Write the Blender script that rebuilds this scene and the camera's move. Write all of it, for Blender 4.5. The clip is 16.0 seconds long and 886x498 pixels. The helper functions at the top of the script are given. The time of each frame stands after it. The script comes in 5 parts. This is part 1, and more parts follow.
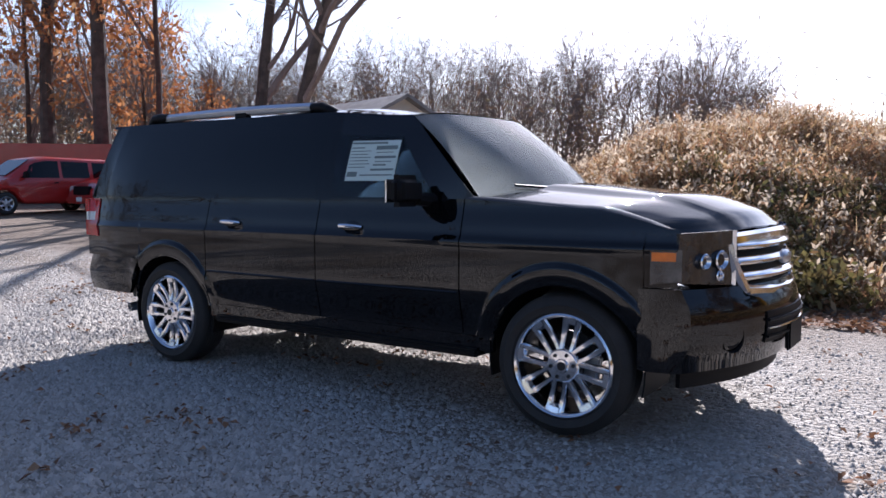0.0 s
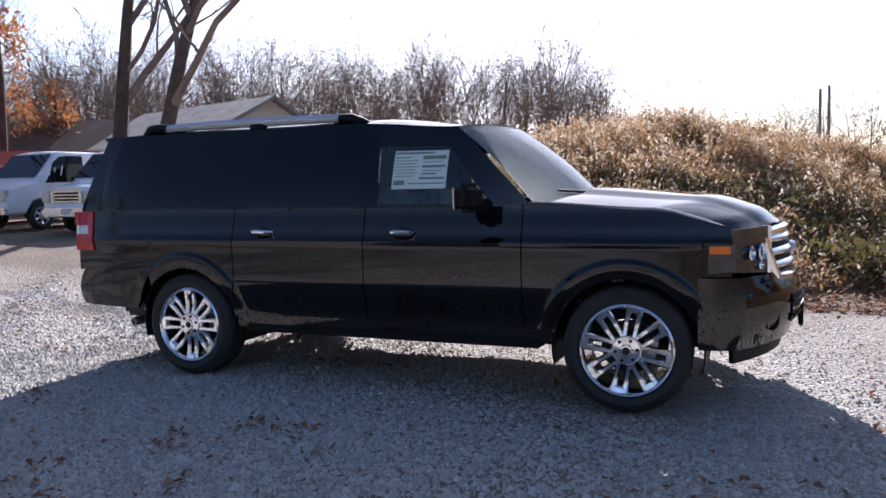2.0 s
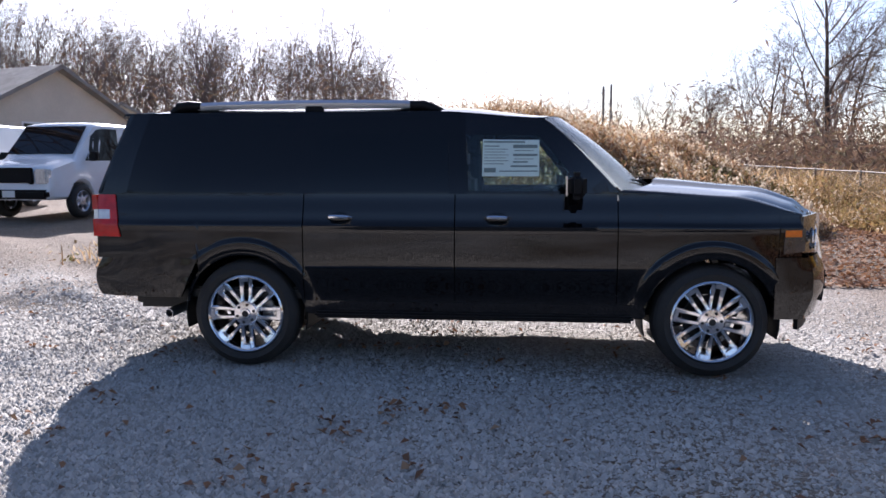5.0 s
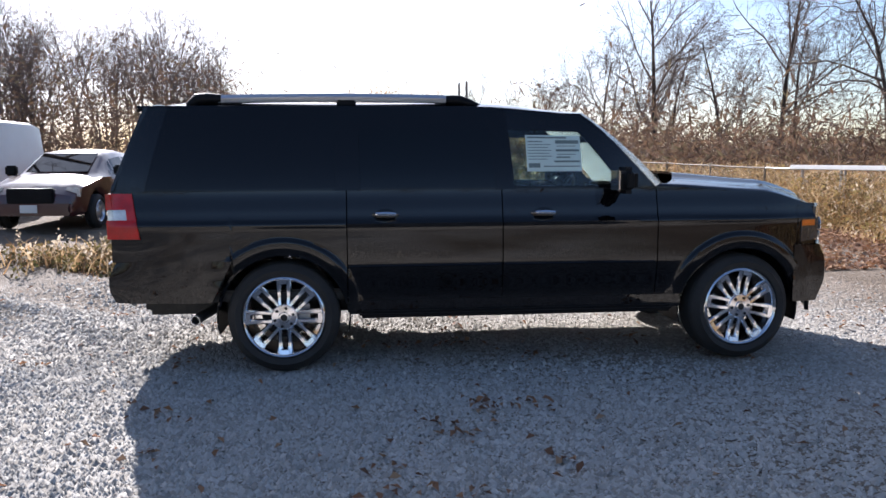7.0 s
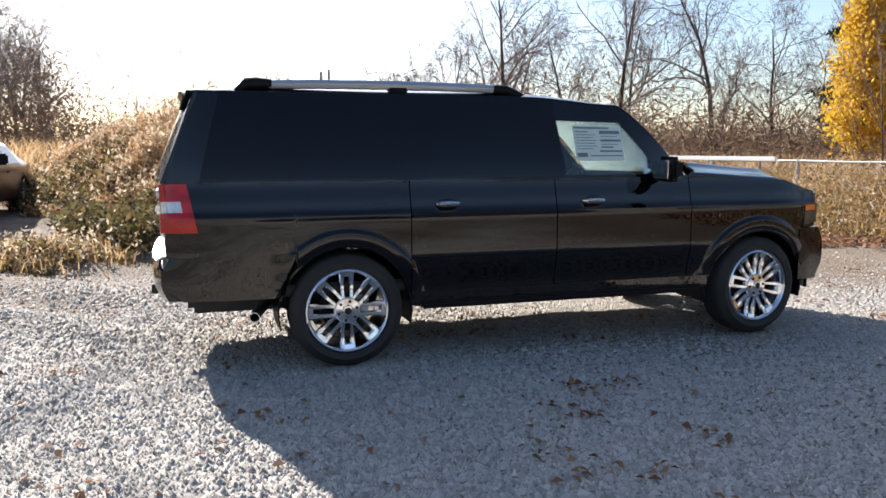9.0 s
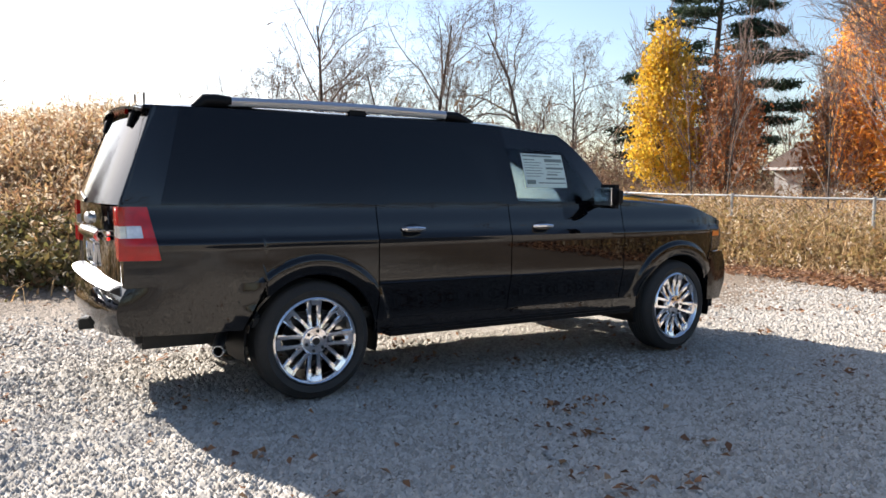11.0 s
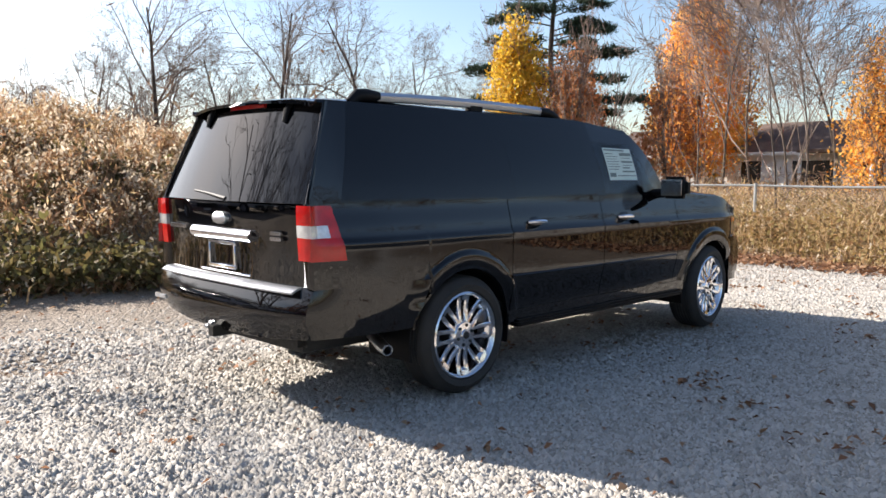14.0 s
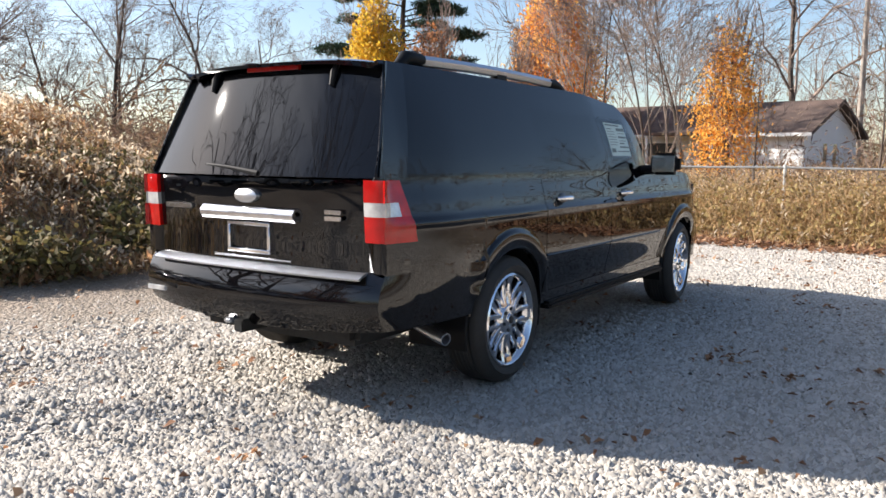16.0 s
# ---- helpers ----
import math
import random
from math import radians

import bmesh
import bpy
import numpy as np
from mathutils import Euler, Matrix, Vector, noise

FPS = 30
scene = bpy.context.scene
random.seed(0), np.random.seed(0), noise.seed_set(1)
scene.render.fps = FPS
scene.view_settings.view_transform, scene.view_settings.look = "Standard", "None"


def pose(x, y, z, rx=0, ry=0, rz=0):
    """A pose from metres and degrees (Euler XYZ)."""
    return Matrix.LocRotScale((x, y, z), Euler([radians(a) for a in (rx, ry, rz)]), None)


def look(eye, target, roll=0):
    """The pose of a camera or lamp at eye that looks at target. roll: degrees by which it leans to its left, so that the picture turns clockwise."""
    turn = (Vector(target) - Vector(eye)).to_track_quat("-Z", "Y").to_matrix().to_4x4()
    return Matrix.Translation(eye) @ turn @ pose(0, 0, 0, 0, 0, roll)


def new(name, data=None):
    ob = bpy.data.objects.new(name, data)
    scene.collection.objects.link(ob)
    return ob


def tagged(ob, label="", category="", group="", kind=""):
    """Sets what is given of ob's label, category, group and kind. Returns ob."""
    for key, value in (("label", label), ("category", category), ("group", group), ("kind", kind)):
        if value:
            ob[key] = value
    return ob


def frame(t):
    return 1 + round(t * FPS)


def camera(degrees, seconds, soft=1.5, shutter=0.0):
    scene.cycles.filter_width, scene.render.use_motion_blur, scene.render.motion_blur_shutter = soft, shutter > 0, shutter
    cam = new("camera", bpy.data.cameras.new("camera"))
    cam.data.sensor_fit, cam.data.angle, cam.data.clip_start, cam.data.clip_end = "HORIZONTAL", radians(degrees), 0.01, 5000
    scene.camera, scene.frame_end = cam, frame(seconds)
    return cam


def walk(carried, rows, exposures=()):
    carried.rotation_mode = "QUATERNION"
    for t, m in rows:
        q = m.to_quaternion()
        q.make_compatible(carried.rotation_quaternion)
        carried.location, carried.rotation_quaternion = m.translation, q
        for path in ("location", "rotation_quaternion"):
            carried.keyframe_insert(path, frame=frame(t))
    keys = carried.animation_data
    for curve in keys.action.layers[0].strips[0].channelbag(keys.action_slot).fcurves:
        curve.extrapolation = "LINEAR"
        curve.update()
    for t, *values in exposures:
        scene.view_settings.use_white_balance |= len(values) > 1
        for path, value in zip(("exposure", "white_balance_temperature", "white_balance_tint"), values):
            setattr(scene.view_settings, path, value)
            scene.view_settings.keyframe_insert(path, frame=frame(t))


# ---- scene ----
cam = camera(58.0, 16.0, soft=1.6)
PATH = [
    (0, (3.545, -4.877, 1.365), (2.42, -3.231, 1.208), -0.1),
    (0.5, (3.344, -5.166, 1.375), (2.301, -3.466, 1.226), -0.7),
    (1, (3.088, -5.381, 1.383), (2.13, -3.632, 1.234), -1.0),
    (1.5, (2.836, -5.582, 1.403), (1.955, -3.794, 1.241), -1.1),
    (2, (2.55, -5.823, 1.425), (1.763, -3.991, 1.264), -1.3),
    (2.5, (2.242, -6.001, 1.405), (1.548, -4.132, 1.25), -1.1),
    (3, (1.925, -6.152, 1.417), (1.309, -4.258, 1.235), -1.1),
    (3.2, (1.741, -6.249, 1.414), (1.165, -4.344, 1.219), -0.5),
    (5.3, (0.219, -6.612, 1.483), (0.06, -4.629, 1.28), -0.1),
    (5.5, (0.072, -6.611, 1.479), (-0.045, -4.624, 1.286), -0.0),
    (6, (-0.318, -6.6, 1.496), (-0.324, -4.609, 1.297), -0.6),
    (6.5, (-0.737, -6.608, 1.506), (-0.635, -4.622, 1.296), -0.5),
    (7, (-1.108, -6.592, 1.486), (-0.908, -4.614, 1.264), -0.3),
    (7.5, (-1.502, -6.519, 1.508), (-1.203, -4.556, 1.261), -0.3),
    (8, (-1.911, -6.449, 1.502), (-1.515, -4.506, 1.238), 0.3),
    (8.2, (-2.082, -6.42, 1.508), (-1.647, -4.487, 1.233), 0.1),
    (10.3, (-3.286, -6.029, 1.436), (-2.405, -4.24, 1.273), 0.7),
    (10.5, (-3.358, -5.976, 1.44), (-2.436, -4.209, 1.278), 0.7),
    (11, (-3.646, -5.786, 1.438), (-2.602, -4.088, 1.269), 0.8),
    (11.5, (-3.915, -5.594, 1.451), (-2.769, -3.964, 1.283), 1.0),
    (12, (-4.167, -5.321, 1.448), (-2.96, -3.735, 1.279), 0.7),
    (12.5, (-4.484, -5.127, 1.442), (-3.243, -3.567, 1.278), 1.1),
    (13, (-4.781, -4.976, 1.454), (-3.476, -3.472, 1.269), 0.9),
    (13.5, (-5.088, -4.775, 1.452), (-3.74, -3.31, 1.263), 0.0),
    (14, (-5.393, -4.577, 1.455), (-3.996, -3.158, 1.264), 0.3),
    (14.5, (-5.605, -4.341, 1.45), (-4.132, -3.003, 1.252), 0.7),
    (15, (-5.736, -4.033, 1.431), (-4.192, -2.779, 1.228), 0.6),
    (15.5, (-5.85, -3.679, 1.404), (-4.25, -2.499, 1.192), 0.8),
    (16, (-5.906, -3.336, 1.389), (-4.254, -2.233, 1.157), 0.5),
]
walk(cam, [(t, look(eye, target, roll)) for t, eye, target, roll in PATH],
     exposures=[(0, 0.95, 5650, 21), (3, 1.0, 5700, 21), (5.5, 1.12, 5700, 20), (8, 1.2, 5950, 14), (10.5, 1.45, 6400, 13), (16, 1.4, 6350, 13)])

# ---------------------------------------------------------------- light
EL, AZ = radians(27.5), radians(19.0)          # sun height, and its turn from +y towards -x
SUN = Vector((-math.sin(AZ) * math.cos(EL), math.cos(AZ) * math.cos(EL), math.sin(EL)))
world = bpy.data.worlds.new("sky")
scene.world = world
world.use_nodes = True
wn, wl = world.node_tree.nodes, world.node_tree.links
sky = wn.new("ShaderNodeTexSky")
sky.sky_type, sky.sun_disc = "NISHITA", False
sky.sun_elevation, sky.sun_rotation = EL, -AZ
sky.air_density, sky.dust_density, sky.ozone_density = 1.0, 0.8, 1.3
# thin cloud over the blue
geo = wn.new("ShaderNodeTexCoord")
cl = wn.new("ShaderNodeTexNoise")
cl.inputs["Scale"].default_value, cl.inputs["Detail"].default_value = 2.2, 6
mp = wn.new("ShaderNodeMapping")
mp.inputs["Scale"].default_value = (1, 1, 3.5)
wl.new(geo.outputs["Generated"], mp.inputs["Vector"])
wl.new(mp.outputs[0], cl.inputs["Vector"])
rp = wn.new("ShaderNodeValToRGB")
rp.color_ramp.elements[0].position, rp.color_ramp.elements[1].position = 0.38, 0.62
rp.color_ramp.elements[0].color, rp.color_ramp.elements[1].color = (0.0, 0.0, 0.0, 1), (0.75, 0.75, 0.75, 1)
wl.new(cl.outputs[0], rp.inputs[0])
mx = wn.new("ShaderNodeMix")
mx.data_type = "RGBA"
# the cloud lies towards the sun
dt = wn.new("ShaderNodeVectorMath")
dt.operation = "DOT_PRODUCT"
wl.new(geo.outputs["Generated"], dt.inputs[0])
dt.inputs[1].default_value = SUN
fall = wn.new("ShaderNodeMapRange")
fall.inputs["From Min"].default_value, fall.inputs["From Max"].default_value = 0.62, 0.95
fall.inputs["To Min"].default_value, fall.inputs["To Max"].default_value = 0.0, 1.0
wl.new(dt.outputs["Value"], fall.inputs["Value"])
mu = wn.new("ShaderNodeMath")
mu.operation = "MULTIPLY"
wl.new(rp.outputs[0], mu.inputs[0]); wl.new(fall.outputs[0], mu.inputs[1])
wl.new(mu.outputs[0], mx.inputs["Factor"])
wl.new(sky.outputs[0], mx.inputs["A"])
mx.inputs["B"].default_value = (15.0, 15.2, 15.6, 1)
wl.new(mx.outputs["Result"], wn["Background"].inputs["Color"])
wn["Background"].inputs["Strength"].default_value = 0.075
sun = bpy.data.lights.new("sun", "SUN")
sun.energy, sun.angle, sun.color = 5.0, radians(0.53), (1.0, 0.93, 0.82)
new("sun", sun).matrix_world = look(SUN * 60, (0, 0, 0))


# ---------------------------------------------------------------- materials
def mat(name, color, rough=0.6, metal=0.0, **k):
    """Plain base with two scales of variation. k: vary, scale, bump, bscale, coat, alpha, trans, ior, emit, second, rand."""
    m = bpy.data.materials.new(name)
    m.use_nodes = True
    n, l = m.node_tree.nodes, m.node_tree.links
    b = n["Principled BSDF"]
    b.inputs["Roughness"].default_value = rough
    b.inputs["Metallic"].default_value = metal
    b.inputs["Coat Weight"].default_value = k.get("coat", 0)
    b.inputs["Coat Roughness"].default_value = k.get("coatr", 0.03)
    b.inputs["Transmission Weight"].default_value = k.get("trans", 0)
    b.inputs["IOR"].default_value = k.get("ior", 1.5)
    b.inputs["Alpha"].default_value = k.get("alpha", 1)
    if "spec" in k:
        b.inputs["Specular IOR Level"].default_value = k["spec"]
    vary = k.get("vary", 0.25)
    second = k.get("second", [c * (1 - vary) for c in color])
    tc = n.new("ShaderNodeTexCoord")
    src = tc.outputs["Object"]
    big, fine = n.new("ShaderNodeTexNoise"), n.new("ShaderNodeTexNoise")
    big.inputs["Scale"].default_value, fine.inputs["Scale"].default_value = k.get("scale", 2.0), k.get("scale", 2.0) * 14
    big.inputs["Detail"].default_value, fine.inputs["Detail"].default_value = 4, 3
    l.new(src, big.inputs["Vector"]); l.new(src, fine.inputs["Vector"])
    add = n.new("ShaderNodeMath")
    add.operation = "MULTIPLY_ADD"
    l.new(fine.outputs[0], add.inputs[0])
    add.inputs[1].default_value = 0.45
    l.new(big.outputs[0], add.inputs[2])
    ramp = n.new("ShaderNodeValToRGB")
    ramp.color_ramp.elements[0].position, ramp.color_ramp.elements[1].position = 0.5, 0.95
    ramp.color_ramp.elements[0].color, ramp.color_ramp.elements[1].color = (*second, 1), (*color, 1)
    l.new(add.outputs[0], ramp.inputs[0])
    out = ramp.outputs[0]
    if "rand" in k:      # many small pieces in one mesh: each its own tint
        g = n.new("ShaderNodeNewGeometry")
        r2 = n.new("ShaderNodeValToRGB")
        cols = k["rand"]
        while len(r2.color_ramp.elements) < len(cols):
            r2.color_ramp.elements.new(0.5)
        for i, c in enumerate(cols):
            r2.color_ramp.elements[i].position = i / (len(cols) - 1)
            r2.color_ramp.elements[i].color = (*c, 1)
        l.new(g.outputs["Random Per Island"], r2.inputs[0])
        mm = n.new("ShaderNodeMix")
        mm.data_type = "RGBA"
        mm.inputs["Factor"].default_value = 0.75
        l.new(out, mm.inputs["A"]); l.new(r2.outputs[0], mm.inputs["B"])
        out = mm.outputs["Result"]
    l.new(out, b.inputs["Base Color"])
    if k.get("rvar"):
        rr = n.new("ShaderNodeMapRange")
        rr.inputs["To Min"].default_value, rr.inputs["To Max"].default_value = rough, rough + k["rvar"]
        l.new(fine.outputs[0], rr.inputs["Value"])
        l.new(rr.outputs[0], b.inputs["Roughness"])
    if k.get("bump"):
        bt = n.new("ShaderNodeTexNoise")
        bt.inputs["Scale"].default_value, bt.inputs["Detail"].default_value = k.get("bscale", 40), 5
        l.new(src, bt.inputs["Vector"])
        bp = n.new("ShaderNodeBump")
        bp.inputs["Strength"].default_value, bp.inputs["Distance"].default_value = k["bump"], k.get("bdist", 0.02)
        l.new(bt.outputs[0], bp.inputs["Height"])
        l.new(bp.outputs[0], b.inputs["Normal"])
    if k.get("thin"):     # leaves let light through
        tr = n.new("ShaderNodeBsdfTranslucent")
        ms = n.new("ShaderNodeMixShader")
        ms.inputs[0].default_value = k["thin"]
        l.new(out, tr.inputs[0])
        l.new(b.outputs[0], ms.inputs[1]); l.new(tr.outputs[0], ms.inputs[2])
        l.new(ms.outputs[0], n["Material Output"].inputs[0])
    return m


PAINT = mat("black_paint", (0.003, 0.003, 0.0038), 0.4, 0, vary=0.2, coat=1.0, coatr=0.012, spec=0.0)
TRIM = mat("black_trim", (0.009, 0.009, 0.01), 0.5, spec=0.12, bump=0.1, bscale=300, bdist=0.001)
RUBBER = mat("tyre_rubber", (0.014, 0.0135, 0.013), 0.75, second=(0.028, 0.026, 0.024), scale=5, bump=0.3, bscale=120, bdist=0.004)
CHROME = mat("chrome", (0.82, 0.82, 0.84), 0.08, 1.0, vary=0.06, rvar=0.05)
ALU = mat("brushed_aluminium", (0.62, 0.64, 0.68), 0.3, 1.0, vary=0.1, rvar=0.12)
DARKMETAL = mat("dark_metal", (0.03, 0.03, 0.03), 0.5, 0.6, bump=0.2)
DARKGLASS = mat("privacy_glass", (0.004, 0.0045, 0.006), 0.02, 0, vary=0.1, spec=0.33)
REDLENS = mat("red_lens", (0.46, 0.003, 0.002), 0.2, 0, vary=0.35, scale=18, coat=0.25)
CLEARLENS = mat("clear_lens", (0.72, 0.72, 0.72), 0.12, 0.35, vary=0.4, scale=20, coat=0.8)
AMBER = mat("amber_lens", (0.85, 0.2, 0.02), 0.15, 0, vary=0.25, scale=20, coat=0.6)
LAMPGLASS = mat("lamp_glass", (0.06, 0.062, 0.066), 0.2, 0.2, vary=0.7, scale=9, coat=1.0)
PAPER = mat("sticker_paper", (0.55, 0.66, 0.62), 0.6, vary=0.08)
INK = mat("sticker_ink", (0.16, 0.21, 0.2), 0.6)
CLOTH = mat("seat_cloth", (0.05, 0.045, 0.04), 0.9, bump=0.3, bscale=200)


def glass(name, tint, amount):
    """A thin tinted pane: mostly clear, with the pane's own gloss."""
    m = bpy.data.materials.new(name)
    m.use_nodes = True
    n, l = m.node_tree.nodes, m.node_tree.links
    n.remove(n["Principled BSDF"])
    tr, gl, ms, fr = n.new("ShaderNodeBsdfTransparent"), n.new("ShaderNodeBsdfGlossy"), n.new("ShaderNodeMixShader"), n.new("ShaderNodeFresnel")
    tr.inputs[0].default_value = (*tint, 1)
    gl.inputs["Roughness"].default_value = 0.01
    ma = n.new("ShaderNodeMath")
    ma.operation = "ADD"
    ma.inputs[1].default_value = amount
    fr.inputs[0].default_value = 1.5
    l.new(fr.outputs[0], ma.inputs[0])
    l.new(ma.outputs[0], ms.inputs[0]); l.new(tr.outputs[0], ms.inputs[1]); l.new(gl.outputs[0], ms.inputs[2])
    l.new(ms.outputs[0], n["Material Output"].inputs[0])
    return m


def glare_film(m, amount):
    """Milky film standing in for glare on a pane: scatters a little light through."""
    n, l = m.node_tree.nodes, m.node_tree.links
    clean = n["Material Output"].inputs[0].links[0].from_socket
    tr, ms, tx, mr = n.new("ShaderNodeBsdfTranslucent"), n.new("ShaderNodeMixShader"), n.new("ShaderNodeTexNoise"), n.new("ShaderNodeMapRange")
    tx.inputs["Scale"].default_value, tx.inputs["Detail"].default_value = 5, 6
    mr.inputs["To Min"].default_value, mr.inputs["To Max"].default_value = amount * 0.6, amount * 1.4
    tr.inputs[0].default_value = (0.75, 0.78, 0.78, 1)
    l.new(tx.outputs[0], mr.inputs["Value"]); l.new(mr.outputs[0], ms.inputs[0])
    l.new(clean, ms.inputs[1]); l.new(tr.outputs[0], ms.inputs[2])
    l.new(ms.outputs[0], n["Material Output"].inputs[0])
    return m


GLASS = glass("clear_glass", (0.8, 0.88, 0.84), 0.0)
# the windscreen's film imitates sun glare and sky sheen
SCREENGLASS = glare_film(glass("glare_screen_glass", (0.8, 0.88, 0.84), 0.0), 0.2)
SIDEGLASS = glass("tinted_glass", (0.05, 0.055, 0.06), 0.0)


def gravel_mat():
    """Crushed stone: two sizes of stones with their own tints, dusty patches and relief."""
    m = bpy.data.materials.new("gravel_ground")
    m.use_nodes = True
    n, l = m.node_tree.nodes, m.node_tree.links
    b = n["Principled BSDF"]
    b.inputs["Roughness"].default_value = 0.95
    tc = n.new("ShaderNodeTexCoord")
    warp = n.new("ShaderNodeTexNoise")
    warp.inputs["Scale"].default_value = 9
    l.new(tc.outputs["Object"], warp.inputs["Vector"])
    wv = n.new("ShaderNodeVectorMath")
    wv.operation = "MULTIPLY_ADD"
    l.new(warp.outputs["Color"], wv.inputs[0])
    wv.inputs[1].default_value = (0.014, 0.014, 0.014)
    l.new(tc.outputs["Object"], wv.inputs[2])
    v1, v2 = n.new("ShaderNodeTexVoronoi"), n.new("ShaderNodeTexVoronoi")
    v1.inputs["Scale"].default_value, v2.inputs["Scale"].default_value = 27, 62
    for v in (v1, v2):
        v.feature = "F1"
        l.new(wv.outputs[0], v.inputs["Vector"])
    ramp = n.new("ShaderNodeValToRGB")
    for i, (p, c) in enumerate(((0.0, (0.28, 0.255, 0.22)), (0.45, (0.45, 0.42, 0.38)), (1.0, (0.62, 0.595, 0.56)))):
        e = ramp.color_ramp.elements[i] if i < 2 else ramp.color_ramp.elements.new(1.0)
        e.position, e.color = p, (*c, 1)
    sep = n.new("ShaderNodeSeparateColor")
    mixv = n.new("ShaderNodeMix")
    mixv.data_type = "RGBA"
    mixv.inputs["Factor"].default_value = 0.45
    l.new(v1.outputs["Color"], mixv.inputs["A"]); l.new(v2.outputs["Color"], mixv.inputs["B"])
    l.new(mixv.outputs["Result"], sep.inputs[0])
    l.new(sep.outputs[0], ramp.inputs[0])
    big = n.new("ShaderNodeTexNoise")
    big.inputs["Scale"].default_value, big.inputs["Detail"].default_value = 0.55, 7
    l.new(tc.outputs["Object"], big.inputs["Vector"])
    r2 = n.new("ShaderNodeValToRGB")
    r2.color_ramp.elements[0].position, r2.color_ramp.elements[1].position = 0.38, 0.62
    r2.color_ramp.elements[0].color, r2.color_ramp.elements[1].color = (0.74, 0.70, 0.64, 1), (1.0, 0.99, 0.97, 1)
    l.new(big.outputs[0], r2.inputs[0])
    mul = n.new("ShaderNodeMix")
    mul.data_type, mul.blend_type = "RGBA", "MULTIPLY"
    mul.inputs["Factor"].default_value = 1.0
    l.new(ramp.outputs[0], mul.inputs["A"]); l.new(r2.outputs[0], mul.inputs["B"])
    # brown dirt worked up between the stones
    dirt = n.new("ShaderNodeTexNoise")
    dirt.inputs["Scale"].default_value, dirt.inputs["Detail"].default_value = 0.21, 9
    l.new(tc.outputs["Object"], dirt.inputs["Vector"])
    r3 = n.new("ShaderNodeValToRGB")
    r3.color_ramp.elements[0].position, r3.color_ramp.elements[1].position = 0.44, 0.66
    l.new(dirt.outputs[0], r3.inputs[0])
    md = n.new("ShaderNodeMix")
    md.data_type, md.blend_type = "RGBA", "MULTIPLY"
    # the back and the front end of the lot are mostly dirt, the middle is fresh stone
    xyz = n.new("ShaderNodeSeparateXYZ")
    l.new(tc.outputs["Object"], xyz.inputs[0])
    worn = []
    for axis, lo, hi in (("X", 2.0, 5.0), ("Y", 0.8, 4.5)):
        mr = n.new("ShaderNodeMapRange")
        mr.interpolation_type = "SMOOTHSTEP"
        mr.inputs["From Min"].default_value, mr.inputs["From Max"].default_value = lo, hi
        mr.inputs["To Max"].default_value = 0.95
        l.new(xyz.outputs[axis], mr.inputs["Value"])
        worn.append(mr.outputs[0])
    m1, m2 = n.new("ShaderNodeMath"), n.new("ShaderNodeMath")
    m1.operation = m2.operation = "MAXIMUM"
    l.new(worn[0], m1.inputs[0]); l.new(worn[1], m1.inputs[1])
    l.new(m1.outputs[0], m2.inputs[0]); l.new(r3.outputs[0], m2.inputs[1])
    l.new(m2.outputs[0], md.inputs["Factor"])
    l.new(mul.outputs["Result"], md.inputs["A"])
    md.inputs["B"].default_value = (0.46, 0.37, 0.285, 1)
    l.new(md.outputs["Result"], b.inputs["Base Color"])
    add = n.new("ShaderNodeMath")
    add.operation = "MULTIPLY_ADD"
    l.new(v2.outputs["Distance"], add.inputs[0]); add.inputs[1].default_value = 0.45; l.new(v1.outputs["Distance"], add.inputs[2])
    bp = n.new("ShaderNodeBump")
    bp.invert = True
    bp.inputs["Strength"].default_value, bp.inputs["Distance"].default_value = 0.75, 0.03
    l.new(add.outputs[0], bp.inputs["Height"])
    l.new(bp.outputs[0], b.inputs["Normal"])
    return m


GRAVEL = gravel_mat()
STONE = mat("gravel_stone", (0.4, 0.38, 0.35), 0.9, scale=6, rand=((0.30, 0.262, 0.215), (0.43, 0.39, 0.335), (0.51, 0.468, 0.41), (0.6, 0.56, 0.5)))
LITTER = mat("dead_leaf", (0.3, 0.15, 0.07), 0.85, scale=3, thin=0.3, rand=((0.1, 0.05, 0.03), (0.2, 0.09, 0.045), (0.34, 0.17, 0.085), (0.44, 0.29, 0.17)))
STRAW = mat("dry_weed", (0.46, 0.32, 0.17), 0.9, scale=0.5, thin=0.5, rand=((0.19, 0.105, 0.055), (0.43, 0.26, 0.125), (0.57, 0.38, 0.19), (0.68, 0.51, 0.31), (0.27, 0.17, 0.075)))
PLUME = mat("seed_head", (0.62, 0.5, 0.36), 0.9, scale=1.5, thin=0.5, rand=((0.4, 0.3, 0.2), (0.6, 0.48, 0.34), (0.7, 0.6, 0.46)))
BUSH = mat("weed_leaf", (0.12, 0.11, 0.05), 0.8, scale=0.6, thin=0.35, rand=((0.065, 0.05, 0.025), (0.15, 0.11, 0.04), (0.17, 0.16, 0.05), (0.24, 0.13, 0.06)))
SOIL = mat("weedy_soil", (0.13, 0.095, 0.06), 0.95, second=(0.07, 0.05, 0.03), scale=1.3, bump=0.8, bscale=14, bdist=0.08)


# ---------------------------------------------------------------- helpers
def part(name, bm, material, parent=None, label="", smooth=True):
    me = bpy.data.meshes.new(name)
    bmesh.ops.recalc_face_normals(bm, faces=bm.faces)
    bm.to_mesh(me)
    bm.free()
    return link(name, me, material, parent, label, smooth)


